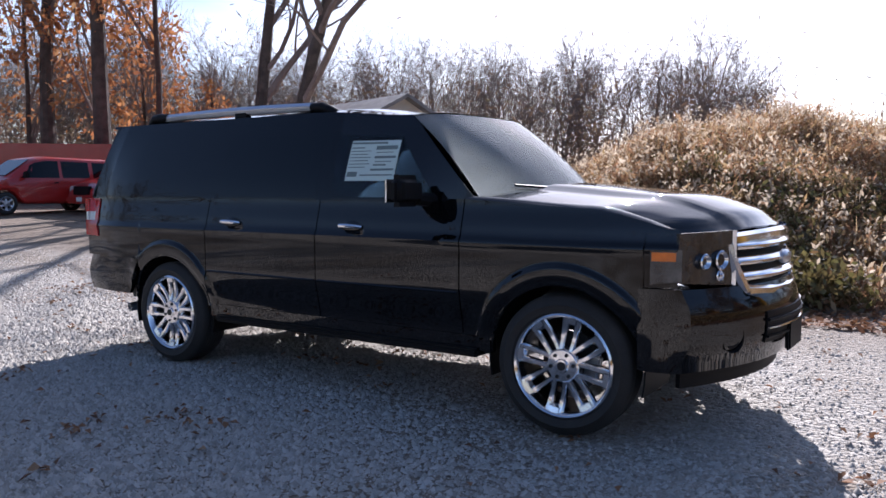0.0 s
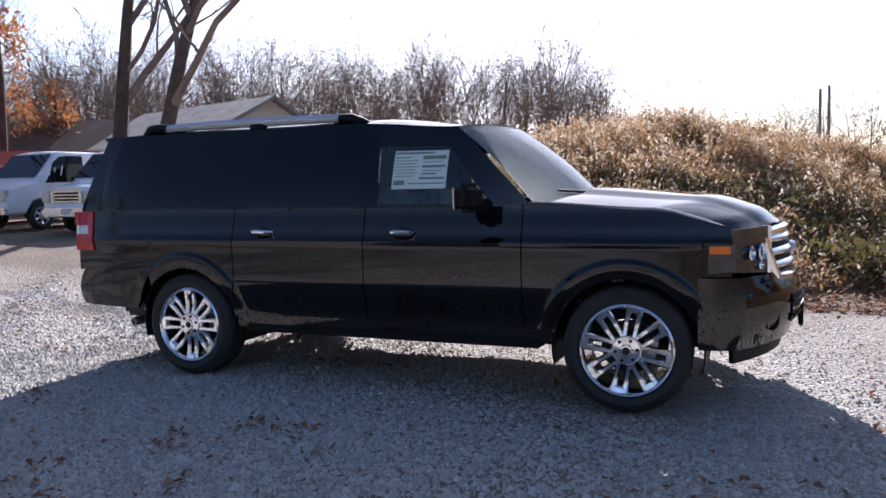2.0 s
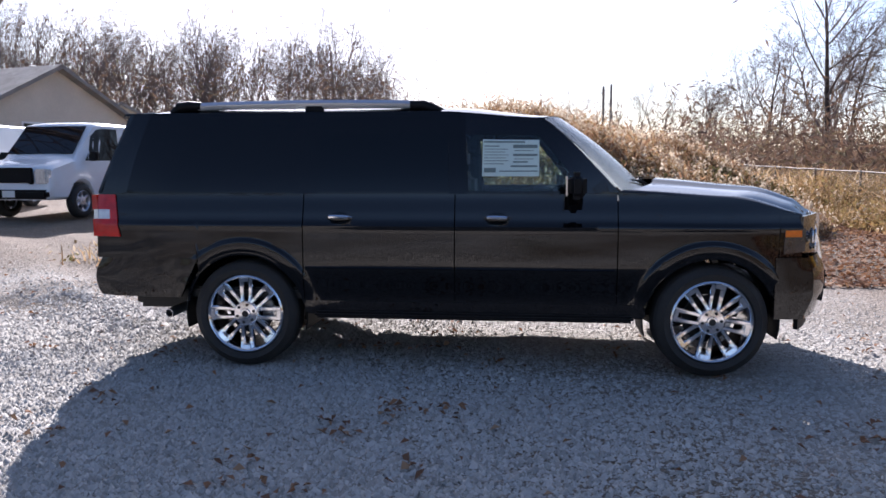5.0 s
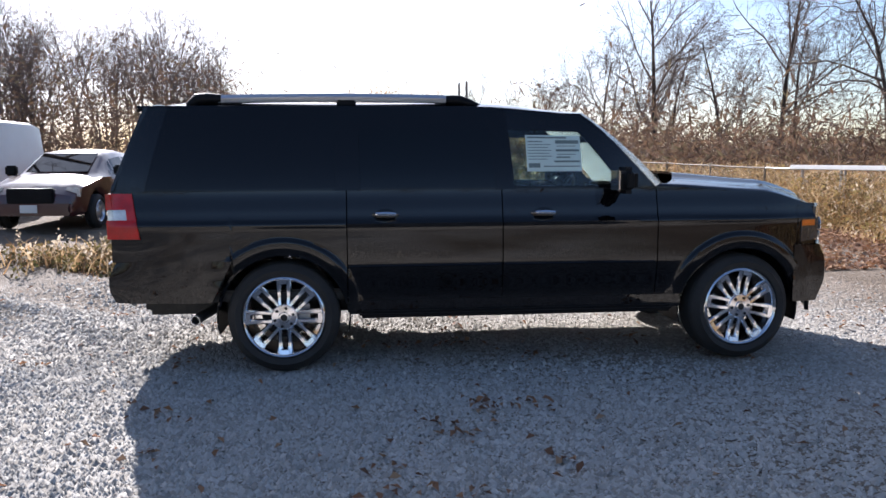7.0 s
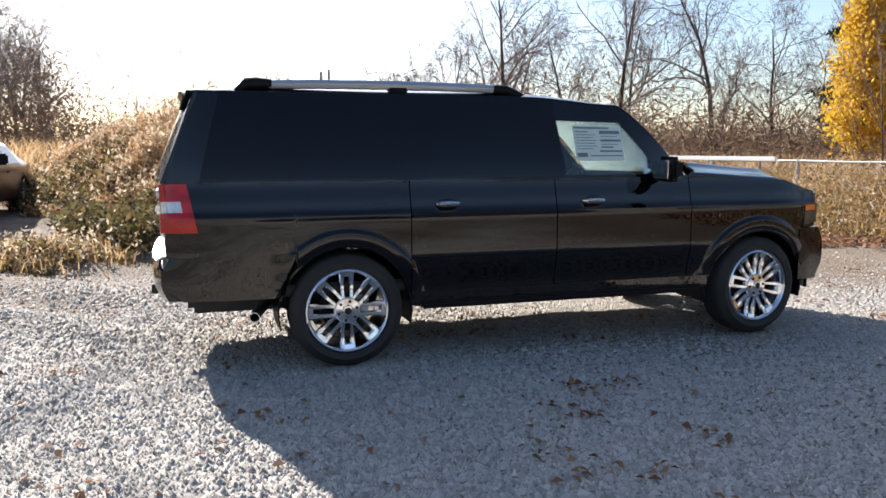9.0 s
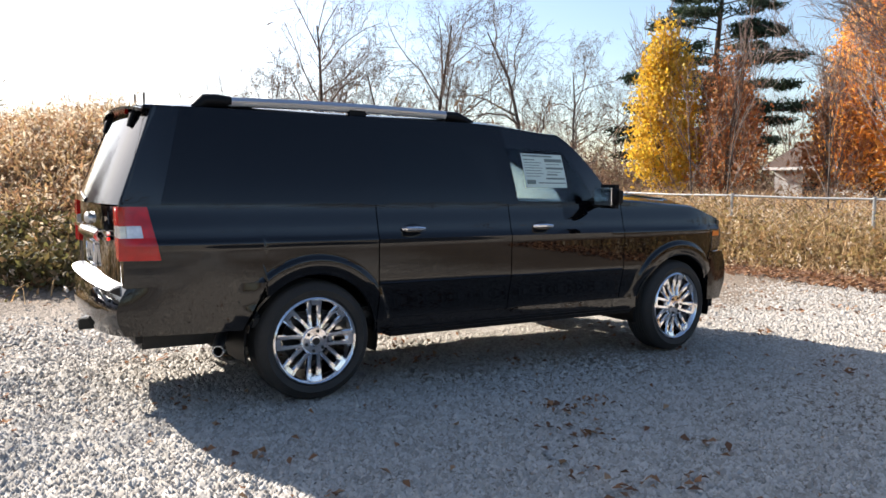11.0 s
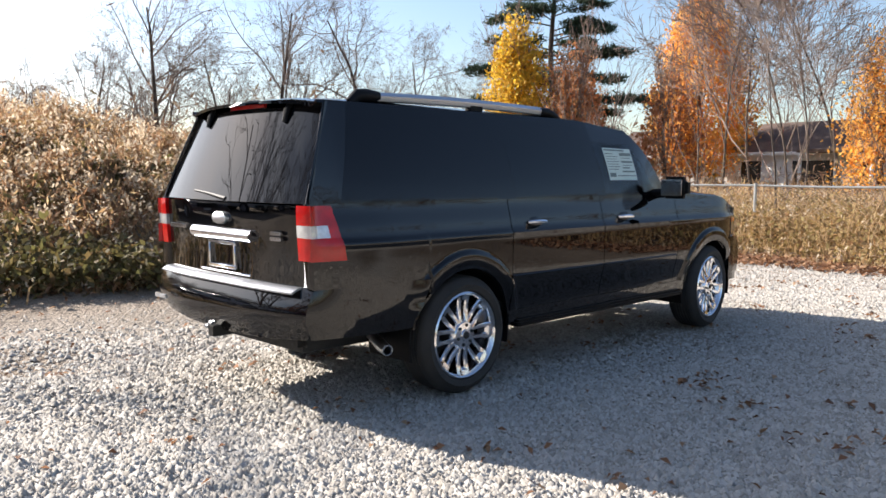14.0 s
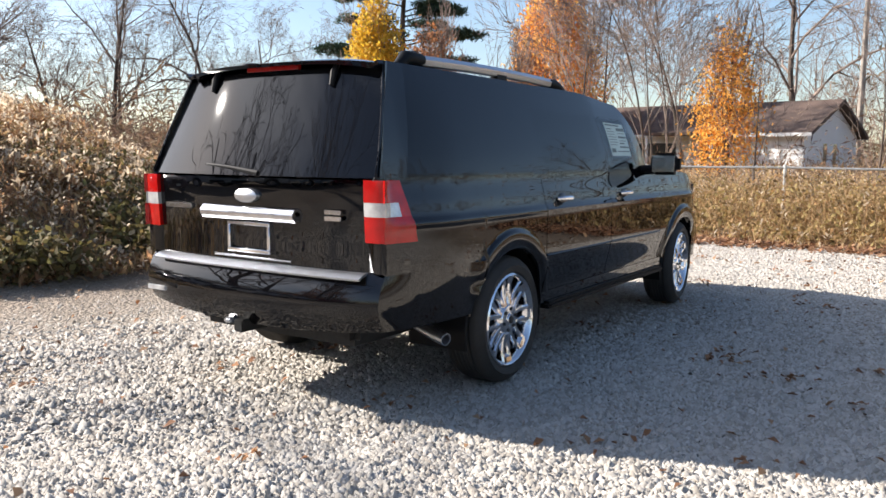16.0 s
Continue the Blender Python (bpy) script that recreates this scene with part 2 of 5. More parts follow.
def link(name, me, material, parent=None, label="", smooth=True):
    if not me.materials:
        me.materials.append(material)
    if smooth:
        me.shade_smooth()
        me.set_sharp_from_angle(angle=radians(38))
    ob = new(name, me)
    ob.parent = parent
    if label:
        ob["label"] = label
    return ob


def empty(name, label, category, at=None, group="", kind=""):
    ob = new(name)
    if at is not None:
        ob.matrix_world = at
    return tagged(ob, label, category, group, kind)


def box(bm, x0, x1, y0, y1, z0, z1, bevel=0.0, seg=2):
    r = bmesh.ops.create_cube(bm, size=1, matrix=Matrix.Translation(((x0 + x1) / 2, (y0 + y1) / 2, (z0 + z1) / 2)) @ Matrix.Diagonal((x1 - x0, y1 - y0, z1 - z0, 1)))
    if bevel:
        vs = set(r["verts"])
        es = [e for e in bm.edges if e.verts[0] in vs and e.verts[1] in vs]
        bmesh.ops.bevel(bm, geom=es, offset=bevel, segments=seg, affect="EDGES", clamp_overlap=True)
    return bm


def boxpart(name, dims, material, parent, label="", bevel=0.01):
    return part(name, box(bmesh.new(), *dims, bevel), material, parent, label)


def tube(bm, pts, rad, sides=8, cap=True):
    """A round bar through the points; rad a number or one for each point."""
    pts = [Vector(p) for p in pts]
    rads = rad if isinstance(rad, (list, tuple)) else [rad] * len(pts)
    rings, ref = [], Vector((0.31, 0.17, 0.93))
    for i, p in enumerate(pts):
        d = (pts[min(i + 1, len(pts) - 1)] - pts[max(i - 1, 0)]).normalized()
        u = d.cross(ref if abs(d.dot(ref)) < 0.95 else Vector((1, 0, 0))).normalized()
        v = d.cross(u)
        rings.append([bm.verts.new(p + rads[i] * (math.cos(a) * u + math.sin(a) * v)) for a in (2 * math.pi * k / sides for k in range(sides))])
    for a, b in zip(rings, rings[1:]):
        for k in range(sides):
            bm.faces.new((a[k], a[(k + 1) % sides], b[(k + 1) % sides], b[k]))
    if cap:
        bm.faces.new(rings[0][::-1])
        bm.faces.new(rings[-1])
    return bm


def sheet(bm, f, us, vs):
    """A grid of quads over f(u, v)."""
    g = [[bm.verts.new(f(u, v)) for v in vs] for u in us]
    for a, b in zip(g, g[1:]):
        for i in range(len(vs) - 1):
            bm.faces.new((a[i], b[i], b[i + 1], a[i + 1]))
    return bm


def steps(a, b, n):
    return [a + (b - a) * i / n for i in range(n + 1)]


def lathe(bm, profile, m, sides=40, closed=False):
    """Turns (radius, along) pairs round the y axis of the matrix m."""
    rings = [[bm.verts.new(m @ Vector((r * math.cos(a), h, r * math.sin(a)))) for a in (2 * math.pi * k / sides for k in range(sides))] for r, h in profile]
    pairs = list(zip(rings, rings[1:])) + ([(rings[-1], rings[0])] if closed else [])
    for a, b in pairs:
        for k in range(sides):
            bm.faces.new((a[k], a[(k + 1) % sides], b[(k + 1) % sides], b[k]))
    return bm


def thick(ob, t, offset=-1):
    """Gives a sheet its thickness, inwards from the face that looks away from the thing's middle."""
    me = ob.data
    way = sum((p.normal.dot(p.center - Vector((min(1.5, max(-1.5, p.center.x)), 0, 0.95))) * p.area for p in me.polygons))
    if way < 0:
        me.flip_normals()
    n = len(me.vertices)
    co = [v.co.copy() for v in me.vertices]
    nr = [v.normal.copy() for v in me.vertices]
    faces = [list(p.vertices) for p in me.polygons]
    count = {}
    for f in faces:
        for a, b in zip(f, f[1:] + f[:1]):
            count[(a, b)] = 1
    rim = [(b, a, a + n, b + n) for a, b in count if (b, a) not in count]
    made = bpy.data.meshes.new(me.name)
    made.from_pydata(co + [c - v * t for c, v in zip(co, nr)], [], faces + [[i + n for i in f[::-1]] for f in faces] + rim)
    made.materials.append(me.materials[0])
    made.shade_smooth()
    made.set_sharp_from_angle(angle=radians(38))
    ob.data = made
    bpy.data.meshes.remove(me)
    return ob


def smoothstep(a, b, x):
    t = min(1, max(0, (x - a) / (b - a)))
    return t * t * (3 - 2 * t)


def mesh_from(name, verts, faces, material, parent=None, label="", smooth=False):
    me = bpy.data.meshes.new(name)
    me.from_pydata(verts, [], faces)
    return link(name, me, material, parent, label, smooth)


# ---------------------------------------------------------------- ground
def mound(x, y):
    dx, dy = x + 1.2, y - 14.5
    q = abs(dx / (9.0 if dx > 0 else 5.5)) ** (1.8 if dx > 0 else 1.4) + abs(dy / (9.6 if dy < 0 else 13.0)) ** (1.45 if dy < 0 else 1.6)
    apron = max(0.0, 1 - (abs(x) / 4.6) ** 3 - (abs(y - 8.4) / 4.0) ** 3)
    lumps = 0.35 * noise.noise((x * 0.45, y * 0.45, 7.0)) + 0.16 * noise.noise((x * 1.1, y * 1.1, 2.0))
    return max(0.0, 2.2 * (1 - q)) * (1 + lumps * 0.45) + 0.22 * apron ** 0.7


def lot(x, y):
    """Height of the lot: flat round the car, rising gently towards the parked row."""
    s = -0.75 * x + 0.66 * y
    t = max(0.0, s - 1.5)
    z = 0.028 * t * t / (t + 1.2) if t < 45 else 0.028 * 45
    return z


def ground_z(x, y):
    h = lot(x, y) + mound(x, y)
    d = math.hypot(x, y)
    n1 = noise.noise((x * 0.9, y * 0.9, 0.3)) * 0.012
    # wheel ruts behind the car
    rut = 0.044 * math.sin(5.2 * (0.72 * x + 0.69 * y) + 0.9 * math.sin(0.7 * x - 0.5 * y)) * smoothstep(-2.2, -4.0, x) * (1 - smoothstep(7, 14, d))
    rut += 0.012 * noise.noise((x * 2.3, y * 2.3, 1.7)) * (1 - smoothstep(7, 14, d))
    return h + n1 + rut - 0.01


def axis_steps(lo, hi, fine0, fine1):
    out, v = [], lo
    while v < hi:
        out.append(v)
        gap = max(0, fine0 - v, v - fine1)
        v += 0.14 + 0.09 * gap
    return out + [hi]


gb = bmesh.new()
sheet(gb, lambda x, y: (x, y, ground_z(x, y) if math.hypot(x, y) < 120 else lot(x, y)), axis_steps(-1500, 1500, -9, 9), axis_steps(-1500, 1500, -7, 9))
ground = part("ground", gb, GRAVEL)
tagged(ground, "pale crushed limestone gravel lot with faint wheel ruts", "ground", kind="structure")
bpy.context.view_layer.update()

# ---------------------------------------------------------------- the big black car
suv = empty("suv", "long black four-door sport utility vehicle with chrome wheels, parked on gravel", "car", pose(0, -0.02, 0))
HUB_Z, ARCH = 0.392, 0.452
FX, RX = 1.663, -1.663
BELT = 1.275


def half_width(x, z):
    """Half the body's width at length x and height z."""
    w = 0.955 + 0.045 * smoothstep(0.5, 0.78, z) - 0.02 * smoothstep(1.0, 1.12, z) - 0.04 * smoothstep(1.08, 1.29, z)
    w += 0.012 * math.exp(-((z - 1.045) / 0.02) ** 2)
    for h in (FX, RX):       # flared arches
        d = math.hypot(x - h, z - HUB_Z)
        w += (0.024 * smoothstep(0.565, 0.535, d) - 0.01 * smoothstep(0.5, 0.45, d)) * smoothstep(0.3, 0.5, z)
    w -= 0.10 * smoothstep(1.75, 2.35, x) ** 1.6
    w -= 0.085 * smoothstep(-2.2, -2.95, x) ** 1.3
    return w


def arch_bottom(x, base):
    for h in (FX, RX):
        if abs(x - h) < ARCH:
            return max(base, HUB_Z + math.sqrt(ARCH ** 2 - (x - h) ** 2))
    return base


def fender_top(x):
    return BELT if x < 0.9 else 1.29 - 0.045 * smoothstep(0.9, 1.9, x) - 0.11 * smoothstep(1.8, 2.35, x)


def flank(name, x0, x1, side, base=0.50, top=None, nx=64, nz=44, label=""):
    """One panel of the flank between two gaps, following the wheel arch below."""
    def f(u, v):
        lo, hi = arch_bottom(u, base(u) if callable(base) else base), (top or fender_top)(u)
        z = lo + (hi - lo) * v
        return (u, side * half_width(u, z), z)
    xs = sorted(set(steps(x0, x1, nx) + [h + s * ARCH * math.cos(a) for h in (FX, RX) for s in (-1, 1) for a in steps(0, 1.57, 14) if x0 < h + s * ARCH * math.cos(a) < x1]))
    ob = part(name, sheet(bmesh.new(), f, xs, steps(0, 1, nz)), PAINT, suv, label)
    return thick(ob, 0.02, -1 if side > 0 else -1)


GAP = 0.004
for side in (-1, 1):
    flank("front_fender", 1.02 + GAP, 2.27, side, base=lambda x: 0.5 if x < 2.112 else 0.85)
    flank("front_door", -0.115 + GAP, 1.02 - GAP, side)
    flank("rear_door", -1.215 + GAP, -0.115 - GAP, side)
    flank("quarter_panel", -2.82, -1.215 - GAP, side, base=lambda x: 0.5 if x > -2.0 else 0.795, top=lambda x: BELT)

# greenhouse: pillars, panes and rails between belt and roof
ROOF_Z, ROOF_Y = 1.872, 0.735
bounds = [(-2.83, -2.61), (-2.60, -2.45), (-1.30, -1.27), (-1.12, -1.13), (-0.16, -0.18), (-0.02, -0.06), (0.80, 0.335), (1.05, 0.50)]


def front_dip(x):
    """How far the roof's edge has come down at x, towards the windscreen."""
    return 0.0525 * smoothstep(0.72, 1.0, (x + 2.66) / 3.16) ** 1.3


def green(side):
    def at(x, v, out=0.0):
        z = BELT + (ROOF_Z - front_dip(x) * v ** 3 - BELT) * v
        y0 = half_width(max(min(x, 1.0), -2.6), BELT) - 0.085 * smoothstep(0.5, 1.06, x) - 0.035 * smoothstep(-2.2, -2.9, x)
        y = y0 + (ROOF_Y - y0) * (v ** 1.25)
        return (x, side * (y + out), z)

    def strip(k, v0, v1, name, material, out=0.0, shrink=0.0, label="", n=6):
        b0, b1 = bounds[k], bounds[k + 1]

        def f(u, v):
            xa, xb = b0[0] + (b0[1] - b0[0]) * v + shrink, b1[0] + (b1[1] - b1[0]) * v - shrink
            return at(xa + (xb - xa) * u, v, out)
        return thick(part(name, sheet(bmesh.new(), f, steps(0, 1, n), steps(v0, v1, 8)), material, suv, label), 0.012 if material is PAINT else 0.005)

    for k, nm in ((0, "rear_pillar"), (2, "rear_pillar"), (4, "door_pillar"), (6, "windscreen_pillar")):
        strip(k, 0.0, 1.0, nm, PAINT if k in (0, 6) else DARKGLASS)
    for k, nm, lab in ((1, "quarter_window", "dark privacy glass side window"), (3, "rear_door_window", "dark privacy glass door window"), (5, "front_door_window", "lightly tinted door window")):
        strip(k, 0.715, 1.0, "window_header", PAINT if k == 5 else DARKGLASS)
        strip(k, 0.0, 0.035, "window_sill_trim", DARKGLASS)
        w = strip(k, 0.035, 0.715, nm, DARKGLASS if k == 1 else SIDEGLASS if k == 3 else GLASS, out=0.0, shrink=0.001, label=lab)
        w.visible_shadow = k != 5
    return at


at_r = green(-1)
at_l = green(1)


def roof(u, v):
    """u along, v across from -1 to 1."""
    front = 0.50 + 0.16 * (1 - v * v)
    x = -2.66 - 0.06 * (1 - v * v) + (front + 2.66 + 0.06 * (1 - v * v)) * u
    e = abs(v)
    z = ROOF_Z + 0.05 * max(0.0, 1 - e ** 3.4) ** 0.8 - 0.006 - 0.075 * smoothstep(0.72, 1.0, u) ** 1.3 * (1 - 0.3 * e ** 2) - 0.03 * smoothstep(0.12, 0.0, u)
    if e > 0.999:
        z = ROOF_Z - 0.002 - 0.0525 * smoothstep(0.72, 1.0, u) ** 1.3
    ridge = 0.006 * (0.5 + 0.5 * math.cos(v * 22)) * smoothstep(0.9, 0.8, e) * smoothstep(0.02, 0.1, u) * smoothstep(0.95, 0.8, u)
    return (x, v * ROOF_Y, z + ridge)


thick(part("roof", sheet(bmesh.new(), roof, steps(0, 1, 40), steps(-1, 1, 40)), PAINT, suv), 0.02)


def windscreen(u, v):
    """u from roof to cowl, v across."""
    top = Vector(roof(1.0, v))
    top.z -= 0.004
    low = Vector((1.06 + 0.27 * (1 - abs(v) ** 2.2), v * 0.84, 1.285))
    p = top.lerp(low, u)
    p.z += 0.035 * math.sin(math.pi * u) * 1.0
    return p


w = thick(part("windscreen", sheet(bmesh.new(), windscreen, steps(0, 1, 14), steps(-0.985, 0.985, 20)), SCREENGLASS, suv, "clear sloping windscreen"), 0.006)
w.visible_shadow = False
thick(part("cowl", sheet(bmesh.new(), lambda u, v: Vector(windscreen(1.0, v)) + Vector((0.11 * u - 0.02, 0, -0.022)), steps(0, 1, 3), steps(-1, 1, 20)), TRIM, suv, "black plastic cowl below the windscreen"), 0.02)


def hood(u, v):
    e = abs(v)
    x0 = 1.12 + 0.27 * (1 - e ** 2.2)
    x1 = 2.24 + 0.28 * (1 - e ** 2.4)
    x = x0 + (x1 - x0) * u
    edge = fender_top(min(2.30, 1.02 + (2.30 - 1.02) * u)) + 0.012
    y = v * (0.875 - 0.07 * u * u)
    z = edge + 0.055 * (1 - e ** 2.5) * (1 - 0.35 * u)
    z += 0.028 * (smoothstep(0.62, 0.5, e)) * (1 - 0.4 * u)                   # raised middle
    z -= 0.06 * smoothstep(0.86, 1.0, u) ** 2 * (1 - 0.2 * e)                   # rolls over at the nose
    return (x, y, z)


thick(part("hood", sheet(bmesh.new(), hood, steps(0, 1, 36), steps(-1, 1, 44)), PAINT, suv), 0.02)
for side in (-1, 1):         # shoulder between fender and hood
    def shoulder(u, v, s=side):
        a = Vector(hood(u, s * 1.0))
        a.y += s * 0.004
        x = 1.02 + (2.27 - 1.02) * u
        b = Vector((x, s * half_width(x, fender_top(x)), fender_top(x)))
        p = a.lerp(b, v)
        p.z += 0.012 * math.sin(math.pi * v)
        return p
    thick(part("fender_top", sheet(bmesh.new(), shoulder, steps(0, 1, 26), steps(0, 1, 6)), PAINT, suv), 0.015)


# nose
def nose_x(y, z):
    e = min(1, abs(y) / 0.93)
    return 2.25 + 0.30 * (1 - e ** 2.1) + 0.05 * smoothstep(1.15, 0.75, z) - 0.05 * smoothstep(0.6, 0.4, z)


def nose(name, y0, y1, z0, z1, material, out=0.0, ny=18, nz=8, t=0.03, label="", parent=None):
    f = lambda u, v: (nose_x(u, v) + out, u, v)
    return thick(part(name, sheet(bmesh.new(), f, steps(y0, y1, ny), steps(z0, z1, nz)), material, parent or suv, label), t)


# the front bumper wraps round the corners
def bumper_front(u, v):
    z = 0.42 + (0.845 - 0.42) * v
    if abs(u) <= 1:
        return (nose_x(u * 0.93, z) + 0.036 * (1 - smoothstep(0.72, 1.0, v) * 0.9) + 0.012 * math.sin(math.pi * v), u * 0.93, z)
    s = 1 if u > 0 else -1
    k = abs(u) - 1
    x = 2.305 - 0.22 * k
    lo = max(z, 0.42)
    return (x, s * (0.93 + (half_width(2.08, 0.8) + 0.004 - 0.93) * min(1, k * 1.6)), lo)


thick(part("front_bumper", sheet(bmesh.new(), bumper_front, steps(-2, -1, 6)[:-1] + steps(-1, 1, 36) + steps(1, 2, 6)[1:], steps(0, 1, 10)), PAINT, suv), 0.03)
nose("lower_grille", -0.42, 0.42, 0.53, 0.70, TRIM, out=0.056, t=0.02, label="black plastic lower grille")
for z in (0.565, 0.61, 0.655):
    part("lower_grille_bar", tube(bmesh.new(), [(nose_x(y, z) + 0.062, y, z) for y in steps(-0.42, 0.42, 12)], 0.009, 6), CHROME if z == 0.61 else TRIM, suv)
nose("air_dam", -0.86, 0.86, 0.33, 0.43, TRIM, out=-0.02, t=0.03, label="black plastic air dam")
nose("grille_surround", -0.60, 0.60, 0.79, 1.10, TRIM, out=-0.015, t=0.04)
bm = bmesh.new()
loop = [(nose_x(y, z) - 0.008, y, z * 0.9 + 0.078) for y, z in [(-0.52, 0.815), (-0.3, 0.80), (0, 0.795), (0.3, 0.80), (0.52, 0.815), (0.575, 0.95), (0.60, 1.09), (0.58, 1.115), (0.3, 1.13), (0, 1.135), (-0.3, 1.13), (-0.58, 1.115), (-0.60, 1.09), (-0.575, 0.95), (-0.52, 0.815)]]
tube(bm, loop, 0.036, 8)
part("grille_frame", bm, CHROME, suv, "bright chrome grille surround")
for z in (0.885, 0.965, 1.045):
    b = bmesh.new()
    sheet(b, lambda u, v: (nose_x(u, z) - 0.01 + 0.035 * math.cos((v - 0.5) * 2.6), u, z + (v - 0.5) * 0.055), steps(-0.57, 0.57, 16), steps(0, 1, 5))
    thick(part("grille_bar", b, CHROME, suv, "chrome grille bar"), 0.01)
bm = bmesh.new()
lathe(bm, [(0.001, 0.03), (0.06, 0.026), (0.085, 0.012), (0.09, -0.01)], pose(nose_x(0, 0.965) + 0.015, 0, 0.965, 0, 0, -90) @ Matrix.Diagonal((1, 1, 0.45, 1)), 24)
part("nose_emblem", bm, ALU, suv, "plain oval emblem")
for s in (-1, 1):
    # headlamp: dark housing, reflector, clear cover, amber marker on the corner
    def cover(u, v, d=0.0):
        y = 0.605 + 0.30 * u
        return (nose_x(y, 0.9) + 0.012 - 0.02 * u - d, s * y, 0.85 + 0.025 * u + (0.285 - 0.035 * u) * v)
    lamp = thick(part("headlamp", sheet(bmesh.new(), lambda u, v: cover(u, v, 0.02), steps(0, 1, 12), steps(0, 1, 8)), LAMPGLASS, suv, "headlamp with chrome bowls behind a glossy clear face"), 0.02)
    for y, z, r_ in ((0.69, 0.985, 0.045), (0.79, 0.98, 0.036), (0.70, 0.905, 0.024)):
        b = lathe(bmesh.new(), [(0.001, -0.035), (r_ * 0.55, -0.025), (r_ * 0.9, 0.0), (r_, 0.006), (r_ + 0.006, 0.0)], pose(nose_x(y, 0.95) + 0.012, s * y, z, 0, 0, -90 + s * 20), 24)
        part("reflector_bowl", b, CHROME, lamp)
    thick(part("lamp_edge", sheet(bmesh.new(), lambda u, v: Vector(cover(0.0, v)) + Vector((-0.09 * u, 0, 0)), steps(0, 1, 2), steps(0, 1, 4)), CHROME, lamp), 0.008)
    f = lambda u, v: (2.262 - 0.115 * u, s * (half_width(2.262 - 0.115 * u, 1.0) + 0.008), 0.985 + 0.045 * v)
    thick(part("side_marker", sheet(bmesh.new(), f, steps(0, 1, 6), steps(0, 1, 3)), AMBER, lamp, "amber side marker"), 0.015)
    f = lambda u, v: (2.29 - 0.15 * u, s * (half_width(2.29 - 0.15 * u, 0.9) + 0.005), 0.885 + 0.16 * v - 0.02 * u * (1 - v))
    thick(part("corner_lens", sheet(bmesh.new(), f, steps(0, 1, 6), steps(0, 1, 3)), LAMPGLASS, lamp), 0.015)
    b = lathe(bmesh.new(), [(0.0, 0.02), (0.05, 0.025), (0.062, 0.0), (0.075, 0.03)], pose(nose_x(0.66, 0.58) + 0.012, s * 0.66, 0.58, 0, 0, -90 + s * 28), 24)
    part("fog_lamp", b, TRIM, suv, "round fog lamp in a black bezel")
boxpart("plate_bracket", (2.635, 2.665, -0.16, 0.16, 0.45, 0.62), TRIM, suv, "empty black plate bracket")


# tail
def tail_x(y, z):
    e = min(1, abs(y) / 0.93)
    lean = 0.23 * smoothstep(1.0, 0.0, (1.86 - z) / 0.6) if z > 1.26 else 0.0
    lean = (z - 1.26) * 0.42 if z > 1.26 else 0.0
    return -2.86 + 0.06 * e ** 3 + lean + 0.02 * smoothstep(1.26, 0.8, z)


def tail(name, y0, y1, z0, z1, material, out=0.0, ny=18, nz=8, t=0.02, label="", parent=None):
    f = lambda u, v: (tail_x(u, v) - out, u, v)
    return thick(part(name, sheet(bmesh.new(), f, steps(y0, y1, ny), steps(z0, z1, nz)), material, parent or suv, label), t)


gate = tail("tailgate", -0.835, 0.835, 0.76, 1.262, PAINT, out=0.005, ny=32, nz=16)
b = bmesh.new()


def rear_pane(u, v):
    z = 1.275 + (1.845 - 1.275) * v
    w = 0.868 - 0.138 * v
    y = w * u
    return (tail_x(y, z) - 0.006 - 0.05 * (1 - u * u), y, z)


